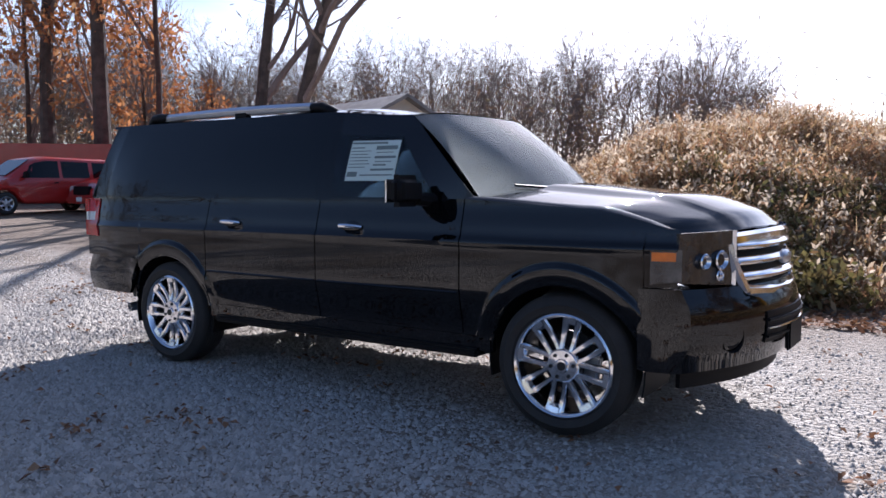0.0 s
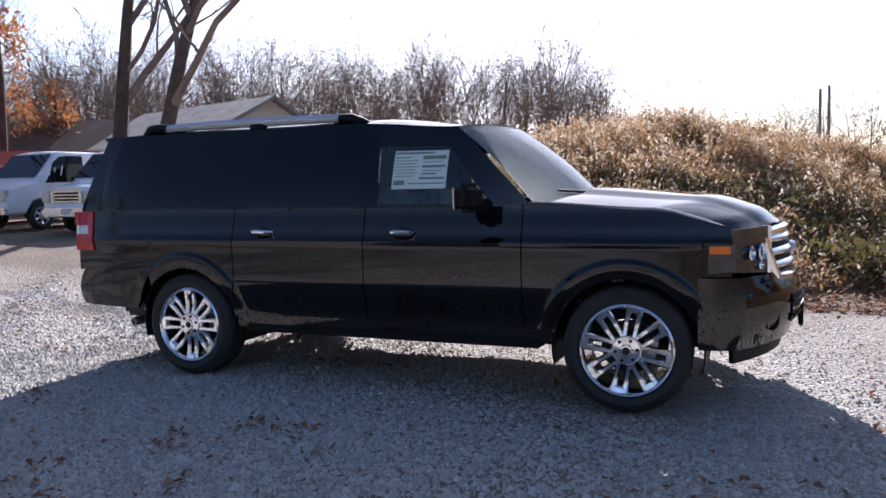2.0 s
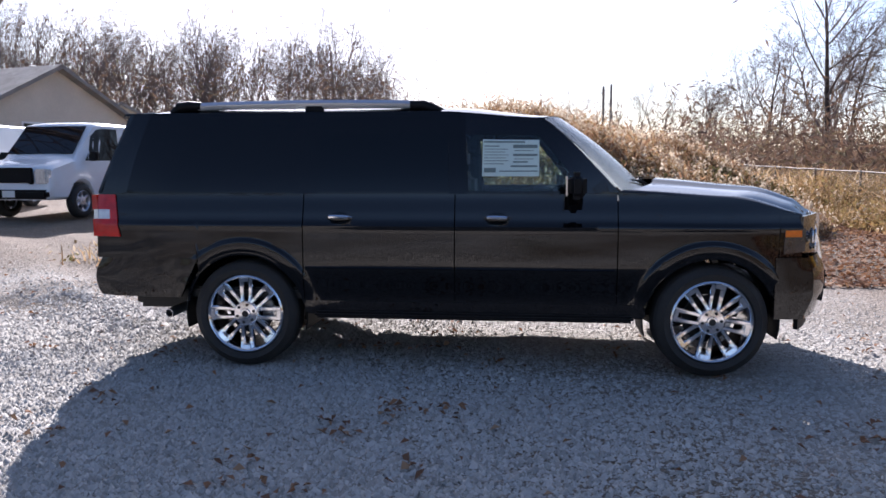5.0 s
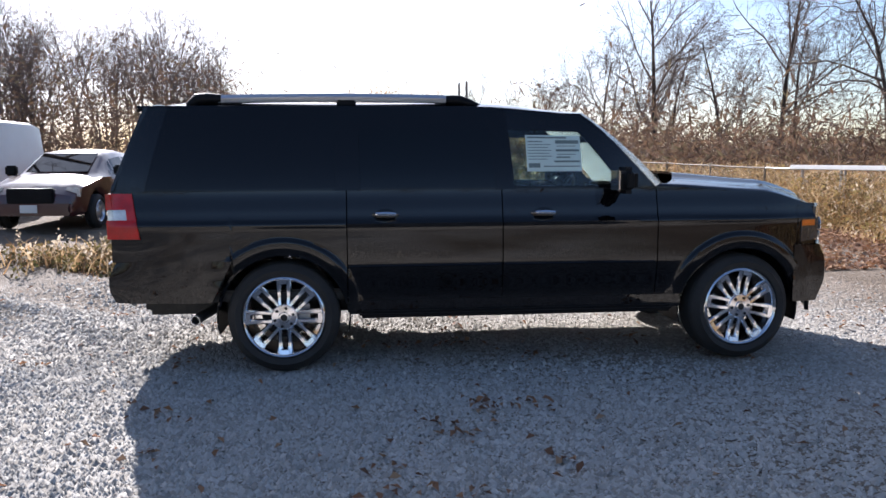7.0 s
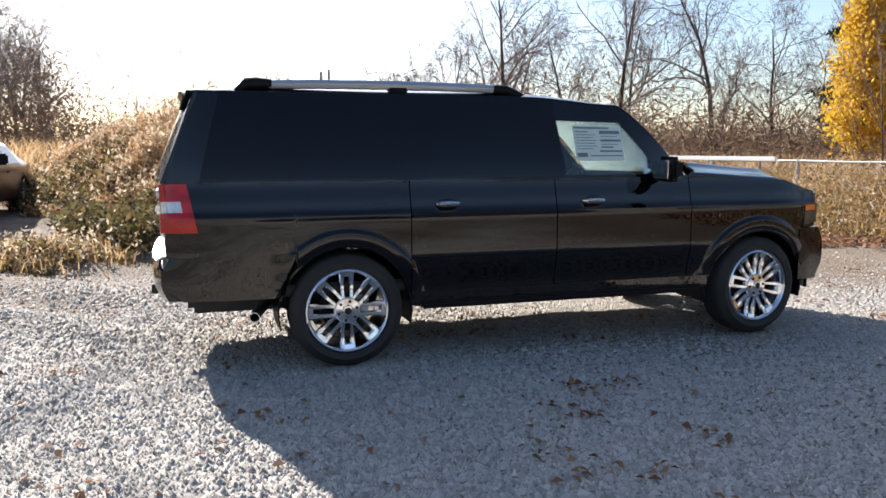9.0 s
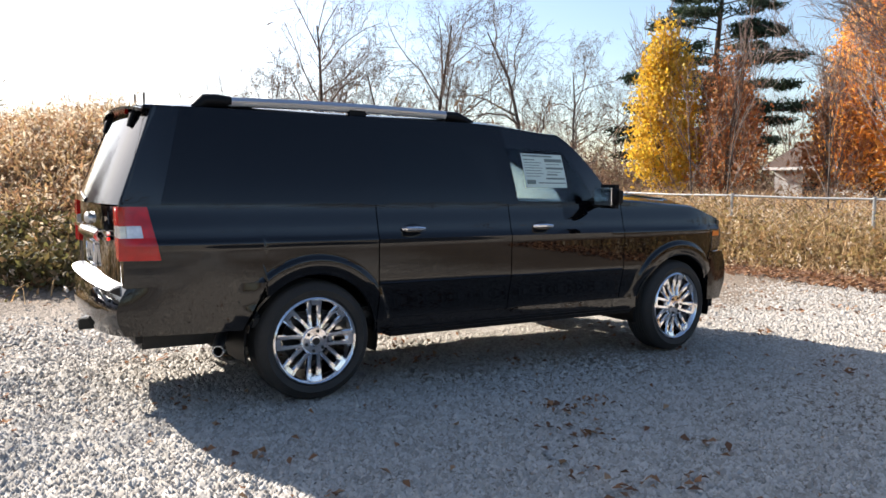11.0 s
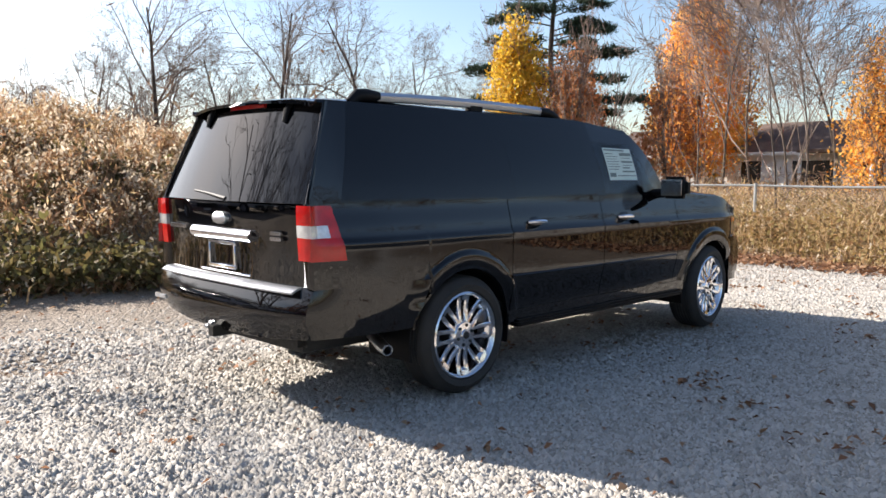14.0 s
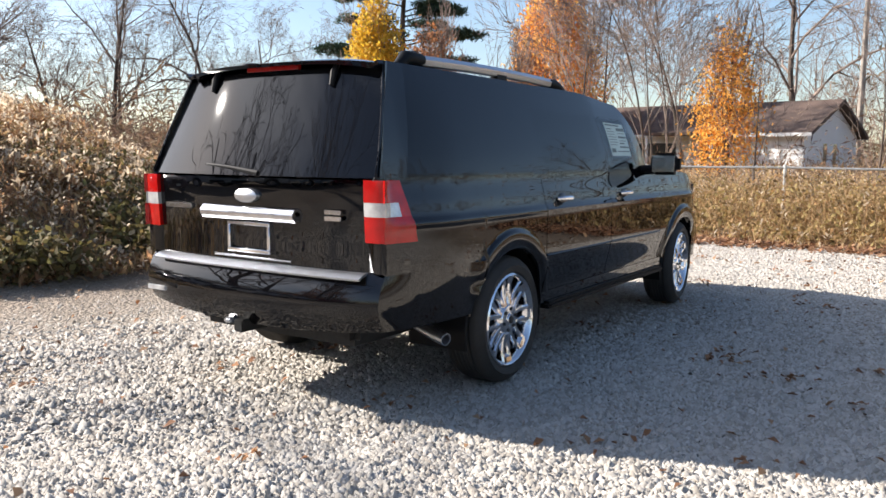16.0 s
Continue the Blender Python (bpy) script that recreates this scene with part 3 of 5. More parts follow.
part_glass = thick(part("rear_window", sheet(b, rear_pane, steps(-1, 1, 24), steps(0, 1, 16)), DARKGLASS, suv, "dark glossy rear window"), 0.008)
for s in (-1, 1):
    def corner(u, v, s=s):      # body colour between pane and side
        z = 0.80 + (1.868 - 0.80) * v
        a = Vector(rear_pane(s, (z - 1.275) / 0.57)) if z > 1.275 else Vector((tail_x(0.80, z), s * 0.795, z))
        if z > BELT:
            vv = (z - BELT) / (ROOF_Z - BELT)
            x = bounds[0][0] + (bounds[0][1] - bounds[0][0]) * vv
            e = Vector((at_r if s < 0 else at_l)(x, vv))
        else:
            e = Vector((-2.82, s * half_width(-2.82, z), z))
        p = a.lerp(e, u)
        p.x -= 0.012 * math.sin(math.pi * u)
        return p
    thick(part("rear_corner", sheet(bmesh.new(), corner, steps(0, 1, 6), steps(0, 1, 24)), PAINT, suv), 0.015)

    # tail lamp wraps from the tailgate's edge round to the flank
    def lens(u, v, z0, z1, s=s):
        z = z0 + (z1 - z0) * v
        if u < 0.5:
            k = u / 0.5
            return (tail_x(0.8, z) - 0.028 + 0.02 * k ** 3, s * (0.80 + 0.13 * k), z)
        k = (u - 0.5) / 0.5
        reach = 0.165 + 0.06 * (1.265 - z) / 0.3
        x = -2.86 + reach * k
        return (x + 0.015, s * (0.93 + (half_width(x, z) + 0.012 - 0.93) * min(1, k * 2.2)), z)
    lamp = None
    for z0, z1, m_, nm, lab in ((0.955, 1.085, REDLENS, "tail_lamp", "red and clear wraparound tail lamp"), (1.085, 1.155, CLEARLENS, "reversing_lens", "clear reversing lens"), (1.155, 1.265, REDLENS, "upper_lens", "red upper lens")):
        o = thick(part(nm, sheet(bmesh.new(), lambda u, v: lens(u, v, z0, z1), steps(0, 1 if m_ is REDLENS else 0.84, 16), steps(0, 1, 5)), m_, lamp or suv, lab), 0.03)
        lamp = lamp or o
    thick(part("lens_edge", sheet(bmesh.new(), lambda u, v: lens(u, v, 1.085, 1.155), steps(0.84, 1, 4), steps(0, 1, 3)), REDLENS, lamp, "red lens edge"), 0.03)


def bumper_rear(u, v):
    z = 0.46 + (0.80 - 0.46) * v
    bulge = 0.07 * math.sin(math.pi * min(1, v * 0.85 + 0.12))
    if abs(u) <= 1:
        return (tail_x(u * 0.9, 0.9) - bulge - 0.02 + 0.02 * abs(u) ** 3, u * 0.9, z + (0.05 * (1 - v)) * abs(u) ** 2)
    s = 1 if u > 0 else -1
    k = abs(u) - 1
    x = -2.83 + (0.83 - 0.15 * (1 - v)) * k
    y = 0.9 + (half_width(x, 0.72) + 0.006 - 0.9) * smoothstep(0, 0.22, k)
    return (x - bulge * (1 - smoothstep(0, 0.25, k)), s * y, z + 0.05 * (1 - v))


thick(part("rear_bumper", sheet(bmesh.new(), bumper_rear, steps(-2, -1, 14)[:-1] + steps(-1, 1, 30) + steps(1, 2, 14)[1:], steps(0, 1, 12)), PAINT, suv), 0.03)
f = lambda u, v: (tail_x(u, 0.85) - 0.085 + 0.10 * v, u, 0.775 + 0.022 * v + 0.012 * math.sin(3.14 * v))
thick(part("bumper_step", sheet(bmesh.new(), f, steps(-0.80, 0.80, 24), steps(0, 1, 6)), ALU, suv, "bright metal bumper step pad"), 0.012)
boxpart("hitch_receiver", (-2.955, -2.70, -0.035, 0.035, 0.42, 0.49), DARKMETAL, suv, "square tow hitch receiver", 0.006)
boxpart("tow_plug", (-2.93, -2.87, 0.09, 0.15, 0.45, 0.48), ALU, suv)
boxpart("bumper_reflector", (-2.955, -2.935, 0.62, 0.78, 0.585, 0.615), CLEARLENS, suv, "", 0.004)
f = lambda u, v: (tail_x(u, 1.08) - 0.022 - 0.025 * math.sin(math.pi * v), u, 1.03 + 0.075 * v)
thick(part("tailgate_handle_bar", sheet(bmesh.new(), f, steps(-0.36, 0.36, 14), steps(0, 1, 8)), CHROME, suv, "wide chrome tailgate bar"), 0.02)
lathe_m = pose(-2.875, 0.0, 1.165, 0, 0, 90) @ Matrix.Diagonal((1, 1, 0.45, 1))
part("tailgate_emblem", lathe(bmesh.new(), [(0.001, 0.022), (0.06, 0.02), (0.085, 0.01), (0.09, -0.012)], lathe_m, 24), ALU, suv, "plain oval emblem")
boxpart("tailgate_badge", (-2.868, -2.848, 0.47, 0.70, 1.075, 1.105), CHROME, suv, "small chrome badge", 0.004)
for k in range(2):
    boxpart("tailgate_badge", (-2.868, -2.846, -0.665, -0.555, 1.055 + 0.032 * k, 1.078 + 0.032 * k), CHROME, suv, "small chrome badge", 0.004)
frame_bm = bmesh.new()
for d in ((-0.165, 0.165, 0.85, 0.872), (-0.165, 0.165, 1.0, 1.022), (-0.165, -0.145, 0.872, 1.0), (0.145, 0.165, 0.872, 1.0)):
    box(frame_bm, -2.872, -2.846, *d, 0.004, 1)
part("plate_frame", frame_bm, CHROME, suv, "empty bright licence plate frame")
part("tailgate_crease", tube(bmesh.new(), [(tail_x(y, 0.82) - 0.003, y, 0.822) for y in steps(-0.3, 0.3, 10)], 0.008, 6), CHROME, suv)
f = lambda u, v: (tail_x(u, 1.86) - 0.062 + 0.004 * v, u, 1.848 + 0.042 * v)
thick(part("high_brake_lamp", sheet(bmesh.new(), f, steps(-0.20, 0.20, 10), steps(0, 1, 3)), REDLENS, suv, "red high-level brake lamp"), 0.02)
f = lambda u, v: (tail_x(u * 0.73, 1.86) + 0.02 - 0.07 * v, u * 0.73, 1.848 + 0.062 * (1 - u ** 4 * 0.8) * (1 - 0.25 * v) - 0.004)
thick(part("tailgate_spoiler", sheet(bmesh.new(), f, steps(-0.98, 0.98, 24), steps(0, 1, 4)), PAINT, suv), 0.02)
for y in (-0.46, 0.46):
    part("glass_hinge", tube(bmesh.new(), [(tail_x(y, 1.76) - 0.05, y, 1.75), (tail_x(y, 1.82) - 0.055, y, 1.82), (tail_x(y, 1.88) - 0.04, y, 1.885)], [0.014, 0.02, 0.012], 8), TRIM, suv)
wp = bmesh.new()
tube(wp, [(tail_x(-0.12, 1.29) - 0.05, -0.12, 1.285), (tail_x(0.1, 1.33) - 0.062, 0.10, 1.315), (tail_x(0.4, 1.34) - 0.05, 0.32, 1.33)], [0.018, 0.011, 0.008], 8)
part("rear_wiper", wp, TRIM, suv, "black rear wiper arm")

# roof rails
for s in (-1, 1):
    rail = part("roof_rail", tube(bmesh.new(), [(x, s * 0.615, 1.938 - 0.022 * ((x + 1.25) / 1.1) ** 2) for x in steps(-2.12, -0.46, 14)], 0.033, 6), ALU, suv, "silver roof rail with black feet")
    part("rail_foot", tube(bmesh.new(), [(-2.33, s * 0.62, 1.875), (-2.27, s * 0.62, 1.925), (-2.2, s * 0.618, 1.93), (-2.1, s * 0.615, 1.928)], [0.03, 0.042, 0.042, 0.034], 10), TRIM, rail)
    part("rail_foot", tube(bmesh.new(), [(-0.48, s * 0.615, 1.925), (-0.38, s * 0.617, 1.92), (-0.3, s * 0.62, 1.895), (-0.2, s * 0.62, 1.86)], [0.034, 0.04, 0.034, 0.02], 10), TRIM, rail)
    boxpart("rail_foot", (-1.28, -1.14, s * 0.615 - 0.025, s * 0.615 + 0.025, 1.875, 1.93), TRIM, rail, "", 0.008)

# flank furniture
for s in (-1, 1):
    for x in (-0.945, 0.185):
        h = bmesh.new()
        f0 = half_width(x, 1.11)
        tube(h, [(x - 0.085, s * (f0 + 0.005), 1.108), (x - 0.065, s * (f0 + 0.035), 1.112), (x, s * (f0 + 0.042), 1.114), (x + 0.065, s * (f0 + 0.035), 1.112), (x + 0.085, s * (f0 + 0.005), 1.108)], [0.012, 0.015, 0.017, 0.015, 0.012], 8)
        handle = part("door_handle", h, CHROME, suv, "chrome pull handle")
        part("handle_cup", lathe(bmesh.new(), [(0.001, -0.006), (0.05, -0.004), (0.062, 0.003)], pose(x, s * (f0 + 0.001), 1.10, 0, 0, 0) @ Matrix.Diagonal((1.3, 1, 0.75, 1)), 20), PAINT, handle)
    f = lambda u, v: (u, s * (half_width(u, 0.72) + 0.010 * math.sin(math.pi * v) - 0.001), 0.735 + 0.022 * v)
    for x0, x1 in ((-1.20, -0.13), (-0.10, 1.0)):
        thick(part("side_moulding", sheet(bmesh.new(), f, steps(x0, x1, 10), steps(0, 1, 4)), PAINT, suv), 0.01)
    # rocker and running board
    boxpart("rocker_panel", (-1.22, 1.22, s * 0.93 - 0.03, s * 0.93 + 0.03, 0.40, 0.51), PAINT, suv, "", 0.012)
    boxpart("running_board", (-1.14, 1.14, min(s * 0.80, s * 1.0), max(s * 0.80, s * 1.0), 0.375, 0.425), TRIM, suv, "black running board", 0.018)
    # mirror
    mb = bmesh.new()
    box(mb, 0.66, 0.79, min(s * 1.0, s * 1.25), max(s * 1.0, s * 1.25), 1.245, 1.43, 0.045, 3)
    mirror = part("door_mirror", mb, TRIM, suv, "black door mirror")
    part("mirror_arm", tube(bmesh.new(), [(0.76, s * 0.89, 1.28), (0.74, s * 1.03, 1.29)], [0.045, 0.04], 8), TRIM, mirror)
    boxpart("mirror_glass", (0.652, 0.661, min(s * 1.03, s * 1.22), max(s * 1.03, s * 1.22), 1.27, 1.405), CHROME, mirror, "mirror glass", 0.003)
    # wheel houses
    for h in (FX, RX):
        wh = bmesh.new()
        sheet(wh, lambda u, v: (h + (ARCH + 0.015) * math.cos(u), s * (0.55 + v * 0.40), HUB_Z + (ARCH + 0.015) * math.sin(u)), steps(-0.25, math.pi + 0.25, 24), steps(0, 1, 2))
        thick(part("wheel_house", wh, TRIM, suv), 0.01)
        lip = bmesh.new()
        tube(lip, [(h + ARCH * math.cos(a), s * (half_width(h + ARCH * math.cos(a), HUB_Z + ARCH * math.sin(a)) - 0.012), HUB_Z + ARCH * math.sin(a)) for a in steps(0.2, math.pi - 0.2, 26)], 0.014, 6)
        part("arch_lip", lip, PAINT, suv)
for s in (-1, 1):
    boxpart("door_lining", (-1.25, 1.18, *sorted((s * 0.875, s * 0.9)), 0.46, 1.2), TRIM, suv, "dark inner door lining", 0.008)
    wb = tube(bmesh.new(), [Vector(windscreen(0.99, s * 0.28 + 0.14)) + Vector((0.03, 0, 0.012)), Vector(windscreen(0.93, s * 0.28 - 0.05)) + Vector((0.012, 0, 0.02)), Vector(windscreen(0.9, s * 0.28 - 0.42)) + Vector((0.01, 0, 0.018))], [0.014, 0.01, 0.008], 6)
    part("windscreen_wiper", wb, TRIM, suv, "black windscreen wiper")
boxpart("underbody", (-2.7, 2.2, -0.62, 0.62, 0.36, 0.62), DARKMETAL, suv, "dark underbody and frame", 0.04)
boxpart("fuel_tank", (-1.1, 0.3, -0.55, 0.1, 0.30, 0.4), DARKMETAL, suv, "", 0.04)
boxpart("floor_pan", (-2.75, 1.2, -0.92, 0.92, 0.50, 0.58), DARKMETAL, suv, "", 0.02)
for x in (FX, RX):
    part("axle", tube(bmesh.new(), [(x, -0.8, HUB_Z - 0.02), (x, 0.8, HUB_Z - 0.02)], 0.055, 10), DARKMETAL, suv)
pipe = part("exhaust_pipe", tube(bmesh.new(), [(-1.25, -0.4, 0.42), (-1.9, -0.45, 0.45), (-2.15, -0.58, 0.43), (-2.26, -0.84, 0.385), (-2.28, -0.92, 0.375)], 0.036, 12, cap=False), ALU, suv, "bright bent exhaust tailpipe")
thick(pipe, 0.006)
part("spare_wheel", lathe(bmesh.new(), [(0.1, -0.08), (0.36, -0.09), (0.39, -0.04), (0.39, 0.04), (0.36, 0.09), (0.1, 0.08)], pose(-2.35, 0.1, 0.50, 90, 0, 0), 28), RUBBER, suv)


# wheels
def wheel(R=0.392, rim=0.284, w=0.275, spokes=8, parent=None, at=None, name="wheel", paint=None, simple=False):
    """Axis along y, outer face towards -y."""
    paint = paint or CHROME
    o = new(name)
    o.parent = parent
    o.matrix_local = at
    I = Matrix.Identity(4)
    h = w / 2
    prof = [(rim, -h + 0.03), (rim + 0.012, -h + 0.008), (rim + 0.05, -h - 0.004), (R - 0.05, -h + 0.006), (R - 0.02, -h + 0.02), (R - 0.004, -h + 0.045), (R, -h + 0.07)]
    tread = [(R - (0.009 if k % 2 else 0), -h + 0.07 + (w - 0.14) * k / 10) for k in range(1, 10)]
    prof = prof + tread + [(r, -y) for r, y in prof[::-1]]
    part("tyre", lathe(bmesh.new(), prof, I, 56), RUBBER, o, "black rubber tyre")
    rb = lathe(bmesh.new(), [(rim + 0.004, -h + 0.012), (rim - 0.006, -h + 0.004), (rim - 0.018, -h + 0.014), (rim - 0.026, -h + 0.05), (rim - 0.05, 0.06), (rim - 0.05, h - 0.02)], I, 56)
    part("rim", rb, paint, o, "bright wheel rim")
    part("brake_disc", lathe(bmesh.new(), [(0.02, 0.03), (0.17, 0.03), (0.17, 0.05)], I, 32), DARKMETAL, o)
    if not simple:
        boxpart("brake_caliper", (0.09, 0.17, -0.01, 0.05, -0.07, 0.08), ALU, o, "", 0.012)
    sp = bmesh.new()
    r1 = rim - 0.014
    for k in range(spokes):
        a0 = 2 * math.pi * k / spokes + math.pi / 2
        for sgn in ((-1, 1) if not simple else (0,)):
            pts = []
            for t in steps(0, 1, 6):
                r = 0.085 + (r1 - 0.085) * t
                off = sgn * (0.028 + 0.004 * math.sin(math.pi * t) + 0.006 * t * t)
                y = -h + 0.035 + 0.018 * math.sin(math.pi * t * 0.9) - 0.014 * t
                pts.append((r, off, y))
            ca, sa = math.cos(a0), math.sin(a0)
            half = 0.0165 if not simple else 0.03
            rows = []
            for r, off, y in pts:
                ring = []
                hw = half * (0.85 + 0.45 * (r / r1) ** 2)
                for du, dy in ((-1, 0.03), (-1, 0.004), (-0.55, -0.006), (0.55, -0.006), (1, 0.004), (1, 0.03)):
                    q = off + du * hw
                    ring.append(sp.verts.new((r * ca - q * sa, y + dy, r * sa + q * ca)))
                rows.append(ring)
            for p, q in zip(rows, rows[1:]):
                for i in range(5):
                    sp.faces.new((p[i], p[i + 1], q[i + 1], q[i]))
    if not simple:      # each pair is joined by a web at the rim
        for k in range(spokes):
            a0 = 2 * math.pi * k / spokes + math.pi / 2
            ca, sa = math.cos(a0), math.sin(a0)
            box_v = [sp.verts.new((r * ca - q * sa, y, r * sa + q * ca)) for r, y in ((r1 - 0.05, -h + 0.05), (r1 - 0.035, -h + 0.024), (r1 + 0.004, -h + 0.014)) for q in (-0.03, 0.03)]
            for i in (0, 2):
                sp.faces.new((box_v[i], box_v[i + 1], box_v[i + 3], box_v[i + 2]))
    part("spokes", sp, paint, o, "bright double spokes")
    part("hub", lathe(bmesh.new(), [(0.001, -h + 0.008), (0.034, -h + 0.01), (0.04, -h + 0.018), (0.084, -h + 0.022), (0.096, -h + 0.034), (0.102, -h + 0.07)], I, 32), paint, o)
    if not simple:
        for k in range(6):
            a = 2 * math.pi * k / 6 + 0.3
            part("lug_nut", lathe(bmesh.new(), [(0.001, -h + 0.012), (0.011, -h + 0.014), (0.013, -h + 0.03)], pose(0.066 * math.cos(a), 0, 0.066 * math.sin(a)), 6), DARKMETAL, o)
        part("hub_emblem", lathe(bmesh.new(), [(0.001, -h + 0.003), (0.022, -h + 0.004), (0.026, -h + 0.012)], I, 20), DARKMETAL, o)
    return o


for x, turn in ((FX, 4), (RX, 0)):
    wheel(parent=suv, at=pose(x, -0.862, HUB_Z + 0.002, 0, 11 * (x > 0), turn))
    wheel(parent=suv, at=pose(x, 0.862, HUB_Z + 0.002, 0, 0, 180 + turn))

# cabin
for s in (-1, 1):
    for x, z in ((0.02, 0.0), (-1.05, 0.0)):
        seat = part("seat", box(box(bmesh.new(), x - 0.1, x + 0.42, s * 0.42 - 0.24, s * 0.42 + 0.24, 0.70, 0.92, 0.05, 3), x - 0.26, x - 0.08, s * 0.42 - 0.23, s * 0.42 + 0.23, 0.85, 1.42, 0.06, 3), CLOTH, suv, "dark cloth seat")
        part("headrest", box(bmesh.new(), x - 0.25, x - 0.14, s * 0.42 - 0.13, s * 0.42 + 0.13, 1.45, 1.62, 0.04, 3), CLOTH, seat)
part("dashboard", box(bmesh.new(), 0.85, 1.22, -0.82, 0.82, 0.95, 1.22, 0.06, 3), TRIM, suv, "dark dashboard")
part("steering_wheel", lathe(bmesh.new(), [(0.185, -0.014), (0.2, 0), (0.185, 0.014), (0.17, 0)], pose(0.68, 0.42, 1.17, 0, 0, 90) @ pose(0, 0, 0, 25, 0, 0), 32, closed=True), TRIM, suv)
part("cabin_mirror", box(bmesh.new(), 0.72, 0.75, -0.12, 0.12, 1.62, 1.68, 0.012), TRIM, suv)

# price sheet stuck inside the front door window
st = new("window_sticker")
st.parent = suv
st["label"] = "pale price sheet with dark printed bars"


def on_window(x, z, d):
    v = (z - BELT) / (ROOF_Z - BELT)
    return Vector(at_r(x, v, d))


f = lambda u, v: on_window(0.075 + 0.40 * u, 1.40 + 0.265 * v, 0.003)
thick(part("sheet", sheet(bmesh.new(), f, steps(0, 1, 6), steps(0, 1, 6)), PAPER, st, "pale printed paper"), 0.002)
random.seed(4)
for u0, u1, v0, v1 in ((0.02, 0.75, 0.91, 0.96), (0.03, 0.3, 0.8, 0.83), (0.03, 0.45, 0.72, 0.74), (0.03, 0.4, 0.64, 0.66), (0.03, 0.46, 0.56, 0.58), (0.03, 0.42, 0.48, 0.5), (0.03, 0.46, 0.4, 0.42), (0.03, 0.38, 0.32, 0.34), (0.54, 0.97, 0.76, 0.86), (0.56, 0.9, 0.68, 0.7), (0.54, 0.97, 0.54, 0.6), (0.56, 0.9, 0.45, 0.47), (0.54, 0.8, 0.36, 0.40), (0.5, 0.97, 0.24, 0.29), (0.3, 0.97, 0.12, 0.15), (0.03, 0.24, 0.1, 0.22)):
    part("print_bar", sheet(bmesh.new(), lambda u, v: on_window(0.075 + 0.40 * (u0 + (u1 - u0) * u), 1.40 + 0.265 * (v0 + (v1 - v0) * v), 0.006), steps(0, 1, 2), steps(0, 1, 1)), INK, st)

# ---------------------------------------------------------------- parked row
BARK = mat("bark", (0.12, 0.09, 0.07), 0.95, second=(0.045, 0.033, 0.025), scale=2.5, bump=0.7, bscale=20, bdist=0.03)
TWIG = mat("twig_bark", (0.26, 0.2, 0.165), 0.95, second=(0.14, 0.1, 0.08), scale=0.6)
WHITEPAINT = mat("white_paint", (0.74, 0.75, 0.77), 0.3, vary=0.06, coat=0.6)
REDPAINT = mat("red_paint", (0.42, 0.02, 0.016), 0.3, vary=0.2, coat=0.7)
MAROON = mat("maroon_paint", (0.06, 0.009, 0.012), 0.28, vary=0.2, coat=0.8)
SILVER = mat("silver_paint", (0.5, 0.51, 0.52), 0.3, 0.6, vary=0.1, coat=0.6)
PLATE = mat("plate_white", (0.7, 0.7, 0.68), 0.4, vary=0.1)

KINDS = {
    # stations: along, roof or hood height, half width at the belt, half width on top
    "van": dict(L=[(-2.75, 0.62, 0.97, 0.80), (-2.72, 2.02, 0.99, 0.86), (-2.3, 2.09, 1.0, 0.88), (0.9, 2.11, 1.0, 0.88), (1.18, 2.05, 1.0, 0.86), (1.86, 1.34, 0.98, 0.84), (2.05, 1.27, 0.97, 0.86), (2.6, 1.12, 0.93, 0.84), (2.72, 0.98, 0.88, 0.8), (2.76, 0.6, 0.86, 0.8)],
                 belt=1.22, base=0.42, wh=(1.78, -1.75), R=0.37, screen=(1.20, 1.84, 2.03, 1.36), door=(0.35, 1.30, 1.62), side=()),
    "minivan": dict(L=[(-2.4, 0.6, 0.9, 0.75), (-2.36, 1.45, 0.92, 0.76), (-2.0, 1.72, 0.94, 0.76), (0.2, 1.77, 0.95, 0.77), (0.6, 1.70, 0.95, 0.75), (1.45, 1.13, 0.94, 0.78), (2.15, 0.92, 0.88, 0.76), (2.36, 0.72, 0.8, 0.72), (2.4, 0.5, 0.78, 0.7)],
                     belt=1.08, base=0.32, wh=(1.5, -1.45), R=0.34, screen=(0.62, 1.42, 1.68, 1.15), door=(-0.15, 0.72, 1.05), side=((-1.15, -0.25), (-2.1, -1.28))),
    "hatchback": dict(L=[(-2.12, 0.55, 0.82, 0.7), (-2.08, 0.98, 0.86, 0.68), (-1.75, 1.16, 0.89, 0.66), (-1.1, 1.42, 0.91, 0.62), (-0.3, 1.475, 0.91, 0.62), (0.3, 1.42, 0.91, 0.62), (1.1, 1.0, 0.9, 0.72), (1.85, 0.84, 0.84, 0.72), (2.12, 0.66, 0.74, 0.66), (2.17, 0.45, 0.7, 0.62)],
                       belt=0.95, base=0.28, wh=(1.36, -1.3), R=0.32, screen=(0.32, 1.07, 1.40, 1.02), door=(-0.30, 0.42, 0.78), side=((-1.15, -0.40),)),
}


